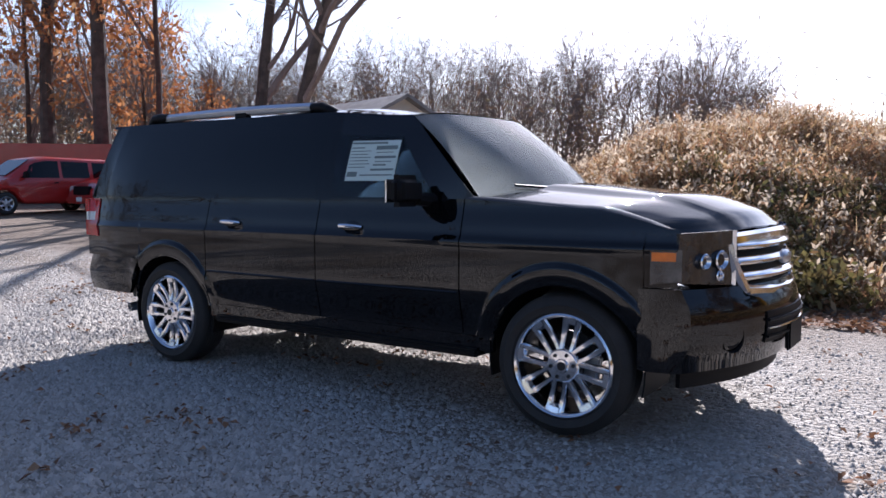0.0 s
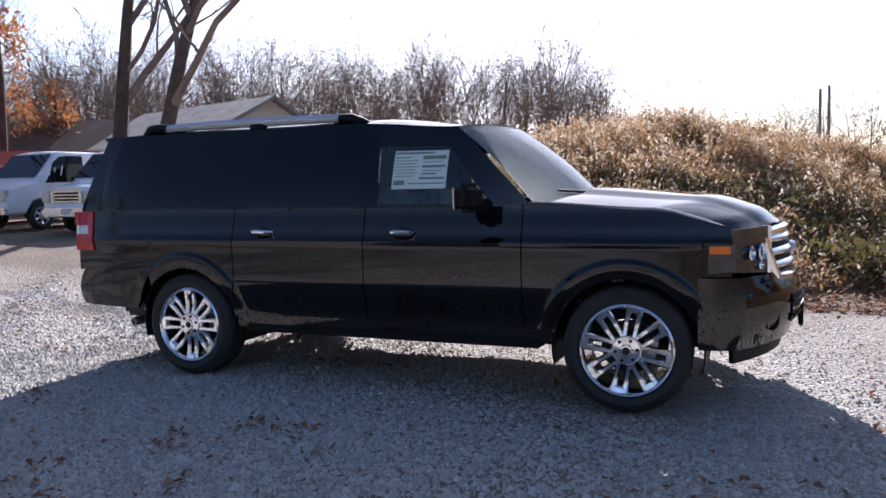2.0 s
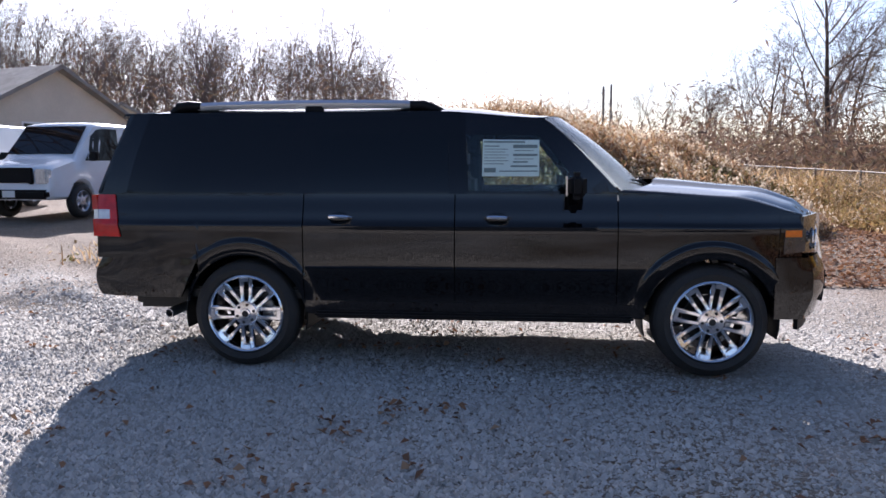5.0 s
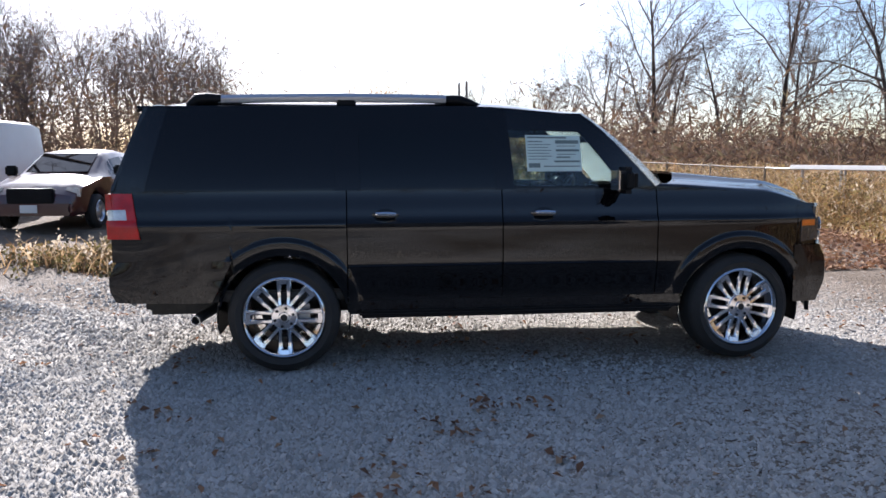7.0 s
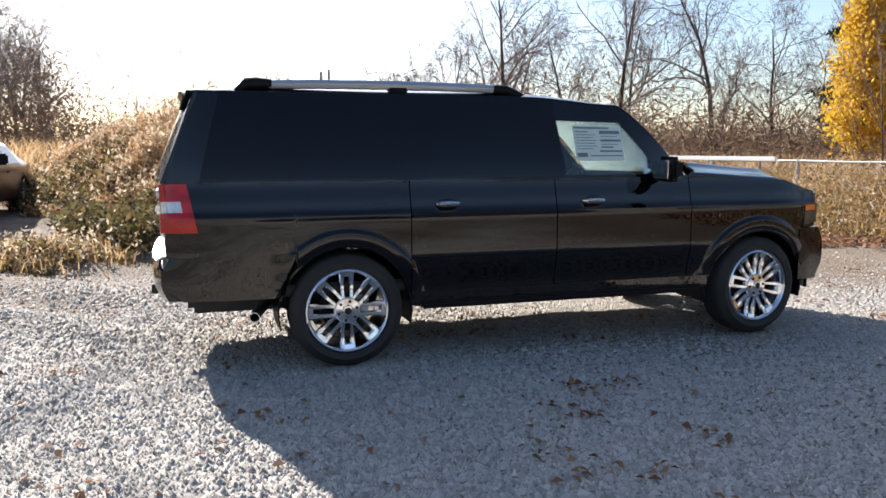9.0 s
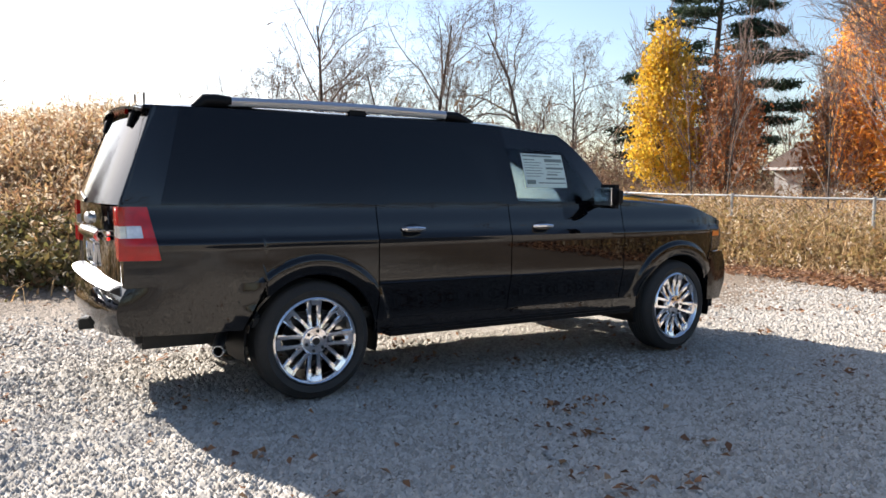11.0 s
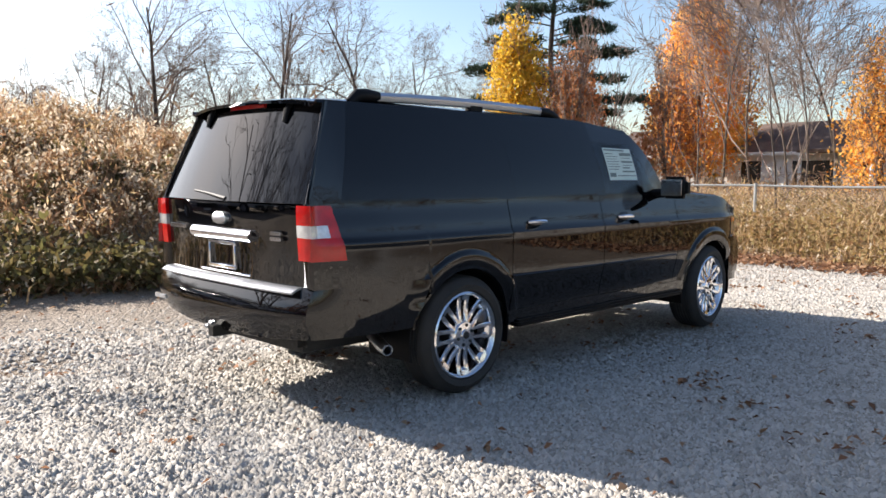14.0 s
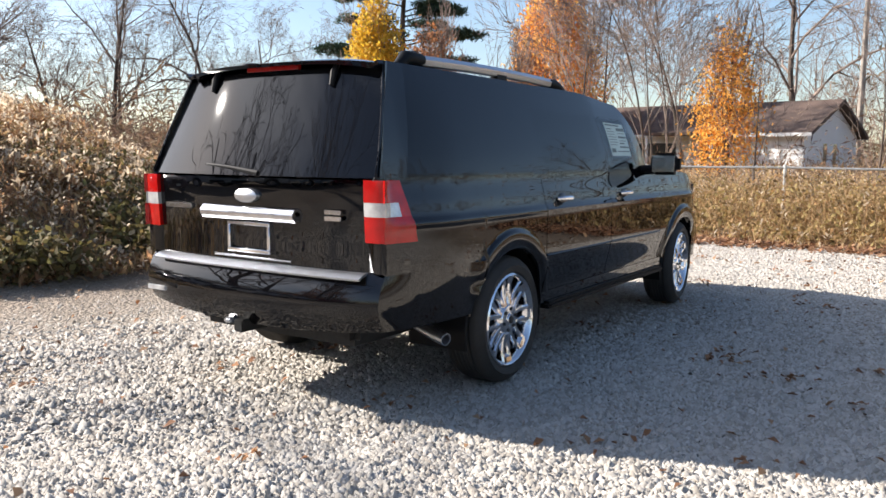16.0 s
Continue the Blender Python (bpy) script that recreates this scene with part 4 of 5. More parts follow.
def parked(kind, name, label, paint, at, grille, rim_paint=None):
    k = KINDS[kind]
    car = empty(name, label, "car" if kind != "van" else "van", at, "vehicles in the parked row")
    bm, rows = bmesh.new(), []
    st = k["L"]
    xs = []
    for a, b in zip(st, st[1:]):
        n = max(1, int((b[0] - a[0]) / 0.16))
        xs += [(a[0] + (b[0] - a[0]) * i / n, *[a[j] + (b[j] - a[j]) * i / n for j in (1, 2, 3)]) for i in range(n)]
    xs.append(st[-1])
    for x, zt, w, wt in xs:
        base = k["base"]
        for h in k["wh"]:
            if abs(x - h) < k["R"] + 0.06:
                base = max(base, k["R"] + math.sqrt((k["R"] + 0.06) ** 2 - (x - h) ** 2))
        belt = min(k["belt"], zt - 0.05)
        half = [(0, base), (w - 0.06, base), (w, base + 0.06), (w + 0.01, max(base + 0.08, belt - 0.25)), (w - 0.02, belt), (wt + 0.02, max(belt + 0.01, zt - 0.06)), (wt - 0.07, zt - 0.008), (wt * 0.5, zt + 0.012), (0, zt + 0.018)]
        half = [(y, max(z, base)) for y, z in half]
        rows.append([bm.verts.new((x, -y, z)) for y, z in half] + [bm.verts.new((x, y, z)) for y, z in half[-2:0:-1]])
    for a, b in zip(rows, rows[1:]):
        for i in range(len(a)):
            j = (i + 1) % len(a)
            bm.faces.new((a[i], a[j], b[j], b[i]))
    bm.faces.new(rows[0]); bm.faces.new(rows[-1][::-1])
    part("body", bm, paint, car)

    def top_at(x):
        for a, b in zip(xs, xs[1:]):
            if a[0] <= x <= b[0]:
                t = (x - a[0]) / max(1e-6, b[0] - a[0])
                return [a[j] + (b[j] - a[j]) * t for j in (1, 2, 3)]
        return xs[-1][1:]

    x0, x1, z0, z1 = k["screen"]
    f = lambda u, v: (x0 + (x1 - x0) * u + 0.015, v * (top_at(x0)[2] - 0.10 + 0.06 * u), z0 + (z1 - z0) * u + 0.022)
    thick(part("windscreen", sheet(bmesh.new(), f, steps(0.04, 0.97, 6), steps(-1, 1, 6)), DARKGLASS, car, "dark sloping windscreen"), 0.01)
    for s in (-1, 1):
        panes = [(k["door"][0], k["door"][1], k["door"][2])] + [(a, b, b) for a, b in k["side"]]
        for a, b, b2 in panes:
            def f(u, v):
                xt, xb = a + (b - a) * u, a + (b2 - a) * u
                x = xb + (xt - xb) * v
                zt, w, wt = top_at(max(x, -2.0))
                bl = k["belt"] + 0.03
                z = bl + (zt - 0.13 - bl) * v
                tt = (z - k["belt"]) / max(0.05, zt - 0.06 - k["belt"])
                return (x, s * (w - 0.02 + (wt + 0.02 - w + 0.02) * tt + 0.006), z)
            thick(part("side_window", sheet(bmesh.new(), f, steps(0, 1, 5), steps(0, 1, 4)), DARKGLASS, car, "dark side window"), 0.008)
        for h in k["wh"]:
            wheel(k["R"], k["R"] * 0.62, 0.21, 6, car, pose(h, s * (st[3][2] - 0.10), k["R"], 0, 0, 0 if s < 0 else 180), paint=rim_paint or ALU, simple=True)
        part("door_mirror", box(bmesh.new(), k["door"][1] + 0.18, k["door"][1] + 0.3, *sorted((s * (st[3][2] + 0.02), s * (st[3][2] + 0.24))), k["belt"] + 0.02, k["belt"] + 0.22, 0.03), TRIM, car, "dark door mirror")
        xf = st[-3][0]
        zf = st[-3][1]
        lamp = part("headlamp", box(bmesh.new(), xf - 0.05, xf + 0.17, *sorted((s * (st[-3][2] - 0.30), s * (st[-3][2] - 0.04))), zf - 0.26, zf - 0.06, 0.03), CLEARLENS, car, "clear headlamp")
        boxpart("door_handle", (k["door"][0] + 0.06, k["door"][0] + 0.2, *sorted((s * (st[3][2] + 0.005), s * (st[3][2] + 0.03))), k["belt"] - 0.14, k["belt"] - 0.10), TRIM, car)
    xf, zf, wf = st[-1][0], st[-3][1], st[-2][2]
    g = boxpart("grille", (xf - 0.1, xf + 0.03, -wf * 0.55, wf * 0.55, zf - 0.34, zf - 0.07), grille, car, "", 0.02)
    for i in range(3):
        boxpart("grille_slot", (xf + 0.025, xf + 0.034, -wf * 0.48, wf * 0.48, zf - 0.30 + i * 0.08, zf - 0.255 + i * 0.08), TRIM, g, "", 0.003)
    if kind == "van":     # upright chrome frame and tall lamps
        for s in (-1, 1):
            boxpart("grille_post", (xf - 0.02, xf + 0.05, *sorted((s * wf * 0.5, s * wf * 0.62)), zf - 0.37, zf - 0.03), grille, g, "", 0.02)
            boxpart("lamp_block", (xf - 0.06, xf + 0.035, *sorted((s * wf * 0.66, s * wf * 1.0)), zf - 0.36, zf - 0.05), CLEARLENS, car, "tall clear headlamp", 0.03)
        boxpart("grille_cap", (xf - 0.02, xf + 0.05, -wf * 0.6, wf * 0.6, zf - 0.08, zf - 0.02), grille, g, "", 0.015)
    boxpart("front_bumper", (xf - 0.18, xf + 0.08, -wf * 1.0, wf * 1.0, k["base"] + 0.02, k["base"] + 0.22), grille if kind == "van" else paint, car, "", 0.05)
    boxpart("number_plate", (xf + 0.082, xf + 0.092, -0.15, 0.15, k["base"] + 0.06, k["base"] + 0.2), PLATE, car, "white blank plate", 0.003)
    return car


def rest(x, y, yaw):
    return pose(x, y, lot(x, y) - 0.015, 0, 0, yaw)


parked("minivan", "minivan", "red minivan parked at the edge of the gravel lot", REDPAINT, rest(-21.5, 9.0, -92), TRIM)
parked("minivan", "minivan", "dark red people carrier with a dark nose", REDPAINT, rest(-19.3, 11.5, -92), TRIM)
parked("van", "cargo_van", "white cargo van with a chrome grille", WHITEPAINT, rest(-16.6, 11.4, -92), CHROME)
parked("van", "cargo_van", "white cargo van with a chrome grille", WHITEPAINT, rest(-13.7, 11.5, -92), CHROME)
parked("van", "cargo_van", "plain white cargo van with a dark grille", WHITEPAINT, rest(-10.2, 11.85, -95), TRIM)
parked("hatchback", "compact_car", "dark maroon compact car parked beside the white van", MAROON, rest(-6.8, 10.4, -94), TRIM)
parked("hatchback", "compact_car", "white compact car parked across the open lot", WHITEPAINT, rest(18.5, -22.0, 42), TRIM)
# long red trailer side behind the first cars
tr = empty("box_trailer", "long plain red box trailer behind the parked row", "trailer", rest(-25.0, 15.6, 50))
boxpart("body", (-6.5, 6.5, -1.1, 1.1, 0.55, 2.3), REDPAINT, tr, "", 0.05)
boxpart("skirt", (-6.4, 6.4, -1.05, 1.05, 0.28, 0.56), TRIM, tr, "", 0.02)
for x in (-1.0, 0.2):
    for s in (-1, 1):
        wheel(0.33, 0.2, 0.2, 6, tr, pose(x, s * 1.0, 0.33, 0, 0, 0 if s < 0 else 180), paint=ALU, simple=True)

# ---------------------------------------------------------------- houses
SIDING = mat("pale_siding", (0.66, 0.59, 0.49), 0.8, vary=0.15, scale=0.8, bump=0.2, bscale=9)
WHITESIDE = mat("white_siding", (0.8, 0.8, 0.79), 0.7, vary=0.12, scale=0.8)
SHINGLE = mat("brown_shingle", (0.13, 0.085, 0.065), 0.95, second=(0.075, 0.05, 0.04), scale=1.6, bump=0.6, bscale=14, bdist=0.04)
GREYROOF = mat("grey_shingle", (0.3, 0.28, 0.26), 0.95, vary=0.35, scale=1.6, bump=0.6, bscale=14, bdist=0.04)
WINDOWGLASS = mat("house_window", (0.03, 0.035, 0.04), 0.08, vary=0.3, coat=0.6)
WOOD = mat("weathered_wood", (0.33, 0.29, 0.25), 0.9, vary=0.35, scale=3, bump=0.4, bscale=30)


def house(label, m, w, d, eave, ridge, wall, cover, windows, porch=False):
    """Ridge along x; w along x, d along y; the front faces -y. windows: (side, along, sill, width, height)."""
    h = empty("house", label, "house", m)
    bm = bmesh.new()
    pr = [(-d / 2, -1.0), (-d / 2, eave), (0, ridge), (d / 2, eave), (d / 2, -1.0)]
    a, b = [bm.verts.new((-w / 2, y, z)) for y, z in pr], [bm.verts.new((w / 2, y, z)) for y, z in pr]
    for i in range(5):
        bm.faces.new((a[i], a[(i + 1) % 5], b[(i + 1) % 5], b[i]))
    bm.faces.new(a); bm.faces.new(b[::-1])
    part("wall", bm, wall, h, "", False)
    for s in (-1, 1):
        o = 0.45
        sl = (ridge - eave) / (d / 2)
        f = lambda u, v: (-w / 2 - o + (w + 2 * o) * u, s * (d / 2 + o) * v, ridge + 0.06 - sl * (d / 2 + o) * v)
        r = thick(part("roof", sheet(bmesh.new(), f, steps(0, 1, 8), steps(0, 1, 6)), cover, h), 0.16)
        boxpart("fascia", (-w / 2 - o, w / 2 + o, *sorted((s * (d / 2 + o), s * (d / 2 + o + 0.04))), eave - sl * o - 0.12, eave - sl * o + 0.04), WHITESIDE, r, "", 0.01)
    for side, x, sill, ww, hh in windows:
        if side == "front":
            dim, fr = (x - ww / 2, x + ww / 2, -d / 2 - 0.03, -d / 2 + 0.02, sill, sill + hh), (x - ww / 2 - 0.08, x + ww / 2 + 0.08, -d / 2 - 0.02, -d / 2 + 0.03, sill - 0.08, sill + hh + 0.08)
        else:
            e = -w / 2 if side == "left" else w / 2
            sg = -1 if side == "left" else 1
            dim, fr = (*sorted((e + sg * 0.03, e - sg * 0.02)), x - ww / 2, x + ww / 2, sill, sill + hh), (*sorted((e + sg * 0.02, e - sg * 0.03)), x - ww / 2 - 0.08, x + ww / 2 + 0.08, sill - 0.08, sill + hh + 0.08)
        fo = boxpart("window", fr, WHITESIDE, h, "white framed window", 0.01)
        boxpart("pane", dim, WINDOWGLASS, fo, "", 0.004)
    if porch:
        boxpart("porch_roof", (-w * 0.1, w * 0.2, -d / 2 - 1.5, -d / 2, eave - 0.22, eave - 0.08), cover, h, "", 0.02)
        for x in (-w * 0.09, w * 0.19):
            boxpart("porch_post", (x - 0.06, x + 0.06, -d / 2 - 1.45, -d / 2 - 1.33, -0.5, eave - 0.2), WHITESIDE, h)
    return h


# beyond the fence: low white house, front towards the lot
hz = ground_z(35, 6)
house("low white bungalow with a brown shingle roof behind bare trees", pose(36.5, 8.2, hz - 0.1, 0, 0, -99), 11.5, 7.5, 2.75, 4.2, WHITESIDE, SHINGLE,
      [("front", -4.4, 1.0, 1.1, 1.2), ("front", -1.2, 0.9, 2.0, 1.3), ("front", 1.5, 0.1, 0.95, 2.0), ("right", -1.0, 1.2, 0.5, 1.0), ("right", 0.4, 1.2, 0.5, 1.0)], porch=True)
house("small white house with a dark roof among bare trees", pose(39.0, 18.5, hz, 0, 0, -85), 8.5, 7.0, 2.6, 4.0, WHITESIDE, SHINGLE, [("front", -2.0, 0.9, 1.2, 1.1), ("front", 1.5, 0.9, 1.2, 1.1)])
# beyond the parked row
house("tan house with a wide gable end", pose(-24.8, 27.3, 0.9, 0, 0, 162), 11, 7.6, 2.8, 4.75, SIDING, GREYROOF, [("left", -1.2, 1.2, 0.9, 1.1), ("left", 1.2, 1.2, 0.9, 1.1)])
house("low tan house with a brown roof", pose(-33.0, 26.5, 0.9, 0, 0, 38), 7, 7, 2.5, 4.4, SIDING, SHINGLE, [("front", -2.5, 0.9, 1.2, 1.0), ("front", 0, 0.9, 1.2, 1.0), ("front", 2.5, 0.9, 1.2, 1.0)])
house("small house with a pale sunlit roof", pose(-22.4, 36.3, 1.0, 0, 0, 118), 7, 5.6, 2.2, 3.7, SIDING, GREYROOF, [("left", 0, 0.9, 1.3, 1.1)])

# ---------------------------------------------------------------- fence
GALV = mat("galvanised_steel", (0.55, 0.56, 0.55), 0.45, 0.7, vary=0.3, scale=5)
RUST = mat("dull_steel", (0.2, 0.17, 0.14), 0.7, 0.4, vary=0.4, scale=5)
fence = empty("fence", "low chain-link fence with a bright top rail along the weeds", "fence", pose(0, 0, 0))


def fence_x(y):
    return 11.75 - 0.1 * y + 0.05 * math.sin(y * 0.7)


ys = steps(-12, 33, 15)
for y0, y1 in zip(ys, ys[1:]):
    far = y0 > 12
    z0, z1 = ground_z(fence_x(y0), y0), ground_z(fence_x(y1), y1)
    part("post", tube(bmesh.new(), [(fence_x(y0), y0, z0 - 0.3), (fence_x(y0), y0, z0 + 1.27)], 0.032, 8), RUST if far else GALV, fence)
    part("rail", tube(bmesh.new(), [(fence_x(y0), y0, z0 + 1.22), (fence_x(0.5 * (y0 + y1)), 0.5 * (y0 + y1), (z0 + z1) / 2 + 1.205), (fence_x(y1), y1, z1 + 1.22)], 0.024, 8), RUST if far else GALV, fence)
    vs, fs = [], []
    n = 34
    for dirn in (-1, 1):
        for i in range(-14, n + 14):
            a = (i / n, 0.0 if dirn > 0 else 1.0)
            b = (a[0] + 14 / n, 1.0 - a[1])
            lo, hi = max(0, -a[0] / (b[0] - a[0])), min(1, (1 - a[0]) / (b[0] - a[0]))
            if lo >= hi:
                continue
            e = []
            for t in (lo, hi):
                u, v = a[0] + (b[0] - a[0]) * t, a[1] + (b[1] - a[1]) * t
                y = y0 + (y1 - y0) * u
                e.append((fence_x(y), y, z0 + (z1 - z0) * u + 0.08 + 1.1 * v))
            k = len(vs)
            for p in e:
                vs += [(p[0] - 0.002, p[1], p[2] - 0.002), (p[0] + 0.002, p[1], p[2]), (p[0], p[1] - 0.002, p[2] + 0.003)]
            fs += [(k, k + 1, k + 4, k + 3), (k + 1, k + 2, k + 5, k + 4), (k + 2, k, k + 3, k + 5)]
    mesh_from("wire_mesh", vs, fs, RUST, fence)
# a white board left lying on two stakes by the far corner
brd = empty("white_board", "white painted board resting on short stakes in the weeds", "board", pose(10.45, 11.6, ground_z(10.45, 11.6), 0, 0, 6))
boxpart("plank", (-0.03, 0.03, -2.1, 2.1, 1.2, 1.31), WHITESIDE, brd)
for y in (-1.6, 0.0, 1.6):
    boxpart("stake", (-0.025, 0.025, y - 0.025, y + 0.025, -0.2, 1.2), WOOD, brd)


# ---------------------------------------------------------------- trees
def tube_arrays(V, F, pts, rads, sides):
    base = len(V)
    ref = Vector((0.31, 0.17, 0.93))
    for i, p in enumerate(pts):
        d = (pts[min(i + 1, len(pts) - 1)] - pts[max(i - 1, 0)]).normalized()
        u = d.cross(ref if abs(d.dot(ref)) < 0.9 else Vector((1, 0, 0))).normalized()
        v = d.cross(u)
        for k in range(sides):
            a = 2 * math.pi * k / sides
            q = p + rads[i] * (math.cos(a) * u + math.sin(a) * v)
            V.append((q.x, q.y, q.z))
    for i in range(len(pts) - 1):
        for k in range(sides):
            j = (k + 1) % sides
            F.append((base + i * sides + k, base + i * sides + j, base + (i + 1) * sides + j, base + (i + 1) * sides + k))


def skeleton_tree(seed, height, trunk, spread=0.5, fork=0.35, kids=(8, 5, 5, 3), curl=0.25, twig=0.012, lift=0.5):
    """Trunk and limb meshes of a leafless tree, and the ends of its twigs."""
    rnd = random.Random(seed)
    tv, tf, lv, lf, ends = [], [], [], [], []

    def rv():
        return Vector((rnd.uniform(-1, 1), rnd.uniform(-1, 1), rnd.uniform(-1, 1)))

    def grow(p, d, length, rad, level):
        n = 7 if level == 0 else 5 if level == 1 else 4 if level == 2 else 3 if level == 3 else 2
        pts, rads = [p], [rad]
        q, dd = p.copy(), d.copy()
        end = 0.25 if level == 0 else 0.3
        for i in range(n):
            dd = (dd + rv() * curl * (0.35 if level == 0 else 1.0) + Vector((0, 0, 0.10 * lift if level else 0.04))).normalized()
            q = q + dd * length / n
            pts.append(q.copy())
            rads.append(max(rad * (1 - (1 - end) * (i + 1) / n), twig * 0.45))
        if level == 0:
            tube_arrays(tv, tf, pts, [r * (1.35 if i == 0 else 1) for i, r in enumerate(rads)], 9)
        else:
            tube_arrays(lv, lf, pts, rads, 6 if level == 1 else 4 if level == 2 else 3)
        if level >= len(kids):
            ends.append(pts[-1])
            return
        c = kids[level]
        for i in range(c):
            t = (fork + (1 - fork) * (i + rnd.random()) / c) if level == 0 else 0.25 + 0.75 * (i + rnd.random()) / c
            k = min(len(pts) - 2, int(t * n))
            base = pts[k].lerp(pts[k + 1], t * n - k)
            axis = (pts[k + 1] - pts[k]).normalized()
            side = axis.cross(rv()).normalized()
            ang = spread * rnd.uniform(0.7, 1.3) * (1.15 if level else 1.0)
            nd = (axis * math.cos(ang) + side * math.sin(ang)).normalized()
            ln = length * (0.62 if level == 0 else 0.55) * (1.15 - 0.6 * t) * rnd.uniform(0.75, 1.2)
            grow(base, nd, ln, max(twig, rads[k] * rnd.uniform(0.4, 0.62)), level + 1)
        ends.append(pts[-1])
    grow(Vector((0, 0, -0.3)), Vector((rnd.uniform(-0.05, 0.05), rnd.uniform(-0.05, 0.05), 1)), height, trunk, 0)
    return tv, tf, lv, lf, ends


def bare_tree(label, at, **k):
    tv, tf, lv, lf, ends = skeleton_tree(**k)
    t = empty("bare_tree", label, "tree", at, "bare trees round the lot")
    mesh_from("trunk", tv, tf, BARK, t, "", True)
    mesh_from("branchwork", lv, lf, TWIG, t, "", True)
    return t, ends


def polar(eye, az, d):
    """A place d metres from the point eye, az degrees from +y towards -x."""
    x, y = eye[0] - d * math.sin(radians(az)), eye[1] + d * math.cos(radians(az))
    return x, y, ground_z(x, y)


A, B, C = (3.26, -4.72), (0.19, -6.15), (-5.49, -3.16)
# two big trunks and the slim ones by the parked row
for az, d, s, h, r, lab in ((47.5, 34, 11, 14, 0.36, "tall bare tree with a thick forked trunk"), (45.6, 31, 12, 14, 0.34, "tall bare leaning tree with a thick trunk"),
                            (60.2, 40, 13, 20, 0.36, "tall dark-trunked bare tree"), (57.1, 37, 14, 20, 0.40, "tall dark-trunked tree keeping some russet leaves"), (53.4, 38, 15, 19, 0.17, "slim bare tree with a straight trunk")):
    x, y, z = polar(A, az, d)
    bare_tree(lab, pose(x, y, z) @ pose(0, 0, 0, 0, 13 if s == 12 else 2, 0) @ pose(0, 0, 0, 0, 0, s * 40), seed=s, height=h, trunk=r, spread=0.55, fork=0.3, kids=(9, 5, 5, 3), curl=0.22, twig=0.016)
# bare trees beyond the fence
for x, y, s, h, r, sp, cu in ((20.0, 49.5, 21, 12.5, 0.28, 0.5, 0.16), (27.5, 46.5, 25, 13, 0.26, 0.5, 0.2), (33.6, 43.2, 26, 14, 0.26, 0.6, 0.42), (17.0, 54, 22, 8.5, 0.18, 0.6, 0.25), (24.0, 47.5, 23, 9.5, 0.18, 0.6, 0.25),
                            (30.5, 50, 24, 11, 0.2, 0.5, 0.22), (36.8, 40.5, 27, 11.5, 0.2, 0.6, 0.4), (14.0, 60, 28, 7, 0.16, 0.6, 0.25), (23.5, 56, 36, 10, 0.18, 0.55, 0.25), (39.5, 36, 37, 10, 0.16, 0.55, 0.3),
                            *[(*polar(C, az, d)[:2], s, h, r, sp, 0.25) for az, d, s, h, r, sp in ((-79.8, 58, 29, 17, 0.32, 0.55), (-68, 33, 30, 9, 0.07, 0.4), (-70.5, 30, 31, 9, 0.06, 0.4), (-66, 36, 32, 10, 0.08, 0.4), (-73, 38, 33, 10, 0.1, 0.5), (-86, 44, 34, 11, 0.14, 0.5), (-71.5, 27, 40, 7.5, 0.05, 0.35))]):
    z = ground_z(x, y)
    bare_tree("slender bare sapling in the hedgerow" if r < 0.1 else "bare grey-brown tree with fine twigs", pose(x, y, z, 0, 0, s * 57), seed=s, height=h, trunk=r * 0.8, spread=sp * (1.1 if r < 0.1 else 1.35), fork=0.22, kids=(13, 8, 6, 3), curl=cu + 0.08, twig=0.011, lift=0.5 if r < 0.1 else 0.15)

# thin shrubs along the fence
for i, (x, y, hh) in enumerate(((13.4, -1.5, 4.2), (14.2, 1.2, 3.6), (13.6, 3.4, 4.6), (14.8, 6.0, 4.0), (13.9, 8.4, 4.8), (15.0, 10.6, 4.2), (14.4, -4.0, 3.8))):
    bare_tree("thin leafless shrub beside the fence", pose(x, y, ground_z(x, y), 0, 0, i * 50), seed=90 + i, height=hh, trunk=0.035, spread=0.5, fork=0.05, kids=(9, 5, 3), curl=0.2, twig=0.006, lift=1.2)


def leaf_quads(centres, size, rnd, droop=0.0, aspect=0.6):
    """Small bent leaves at the given places: vertices and faces."""
    n = len(centres)
    c = np.asarray(centres, float)
    a = rnd.normal(size=(n, 3)); a /= np.linalg.norm(a, axis=1)[:, None]
    b = np.cross(a, rnd.normal(size=(n, 3))); b /= np.linalg.norm(b, axis=1)[:, None]
    a[:, 2] -= droop
    s = (size * rnd.uniform(0.6, 1.4, n))[:, None]
    v = np.empty((n, 4, 3))
    v[:, 0], v[:, 1], v[:, 2], v[:, 3] = c - a * s, c + b * s * aspect, c + a * s, c - b * s * aspect
    f = np.arange(n * 4).reshape(n, 4)
    return v.reshape(-1, 3), f


def soup(name, v, f, material, parent=None, label=""):
    me = bpy.data.meshes.new(name)
    me.vertices.add(len(v)); me.vertices.foreach_set("co", np.asarray(v, dtype=np.float32).ravel())
    k = f.shape[1]
    me.loops.add(f.size); me.loops.foreach_set("vertex_index", f.astype(np.int32).ravel())
    me.polygons.add(len(f)); me.polygons.foreach_set("loop_start", np.arange(0, f.size, k, dtype=np.int32))
    me.update(calc_edges=True); me.validate()
    return link(name, me, material, parent, label, False)


def leafy_tree(label, at, seed, height, width, base, material, n, size, thin=0.0, trunk=0.12):
    """A columnar tree: upright limbs and an egg-shaped, ragged crown of separate leaves."""
    rnd = np.random.default_rng(seed)
    t = empty("autumn_tree", label, "tree", at, "autumn trees beyond the fence")
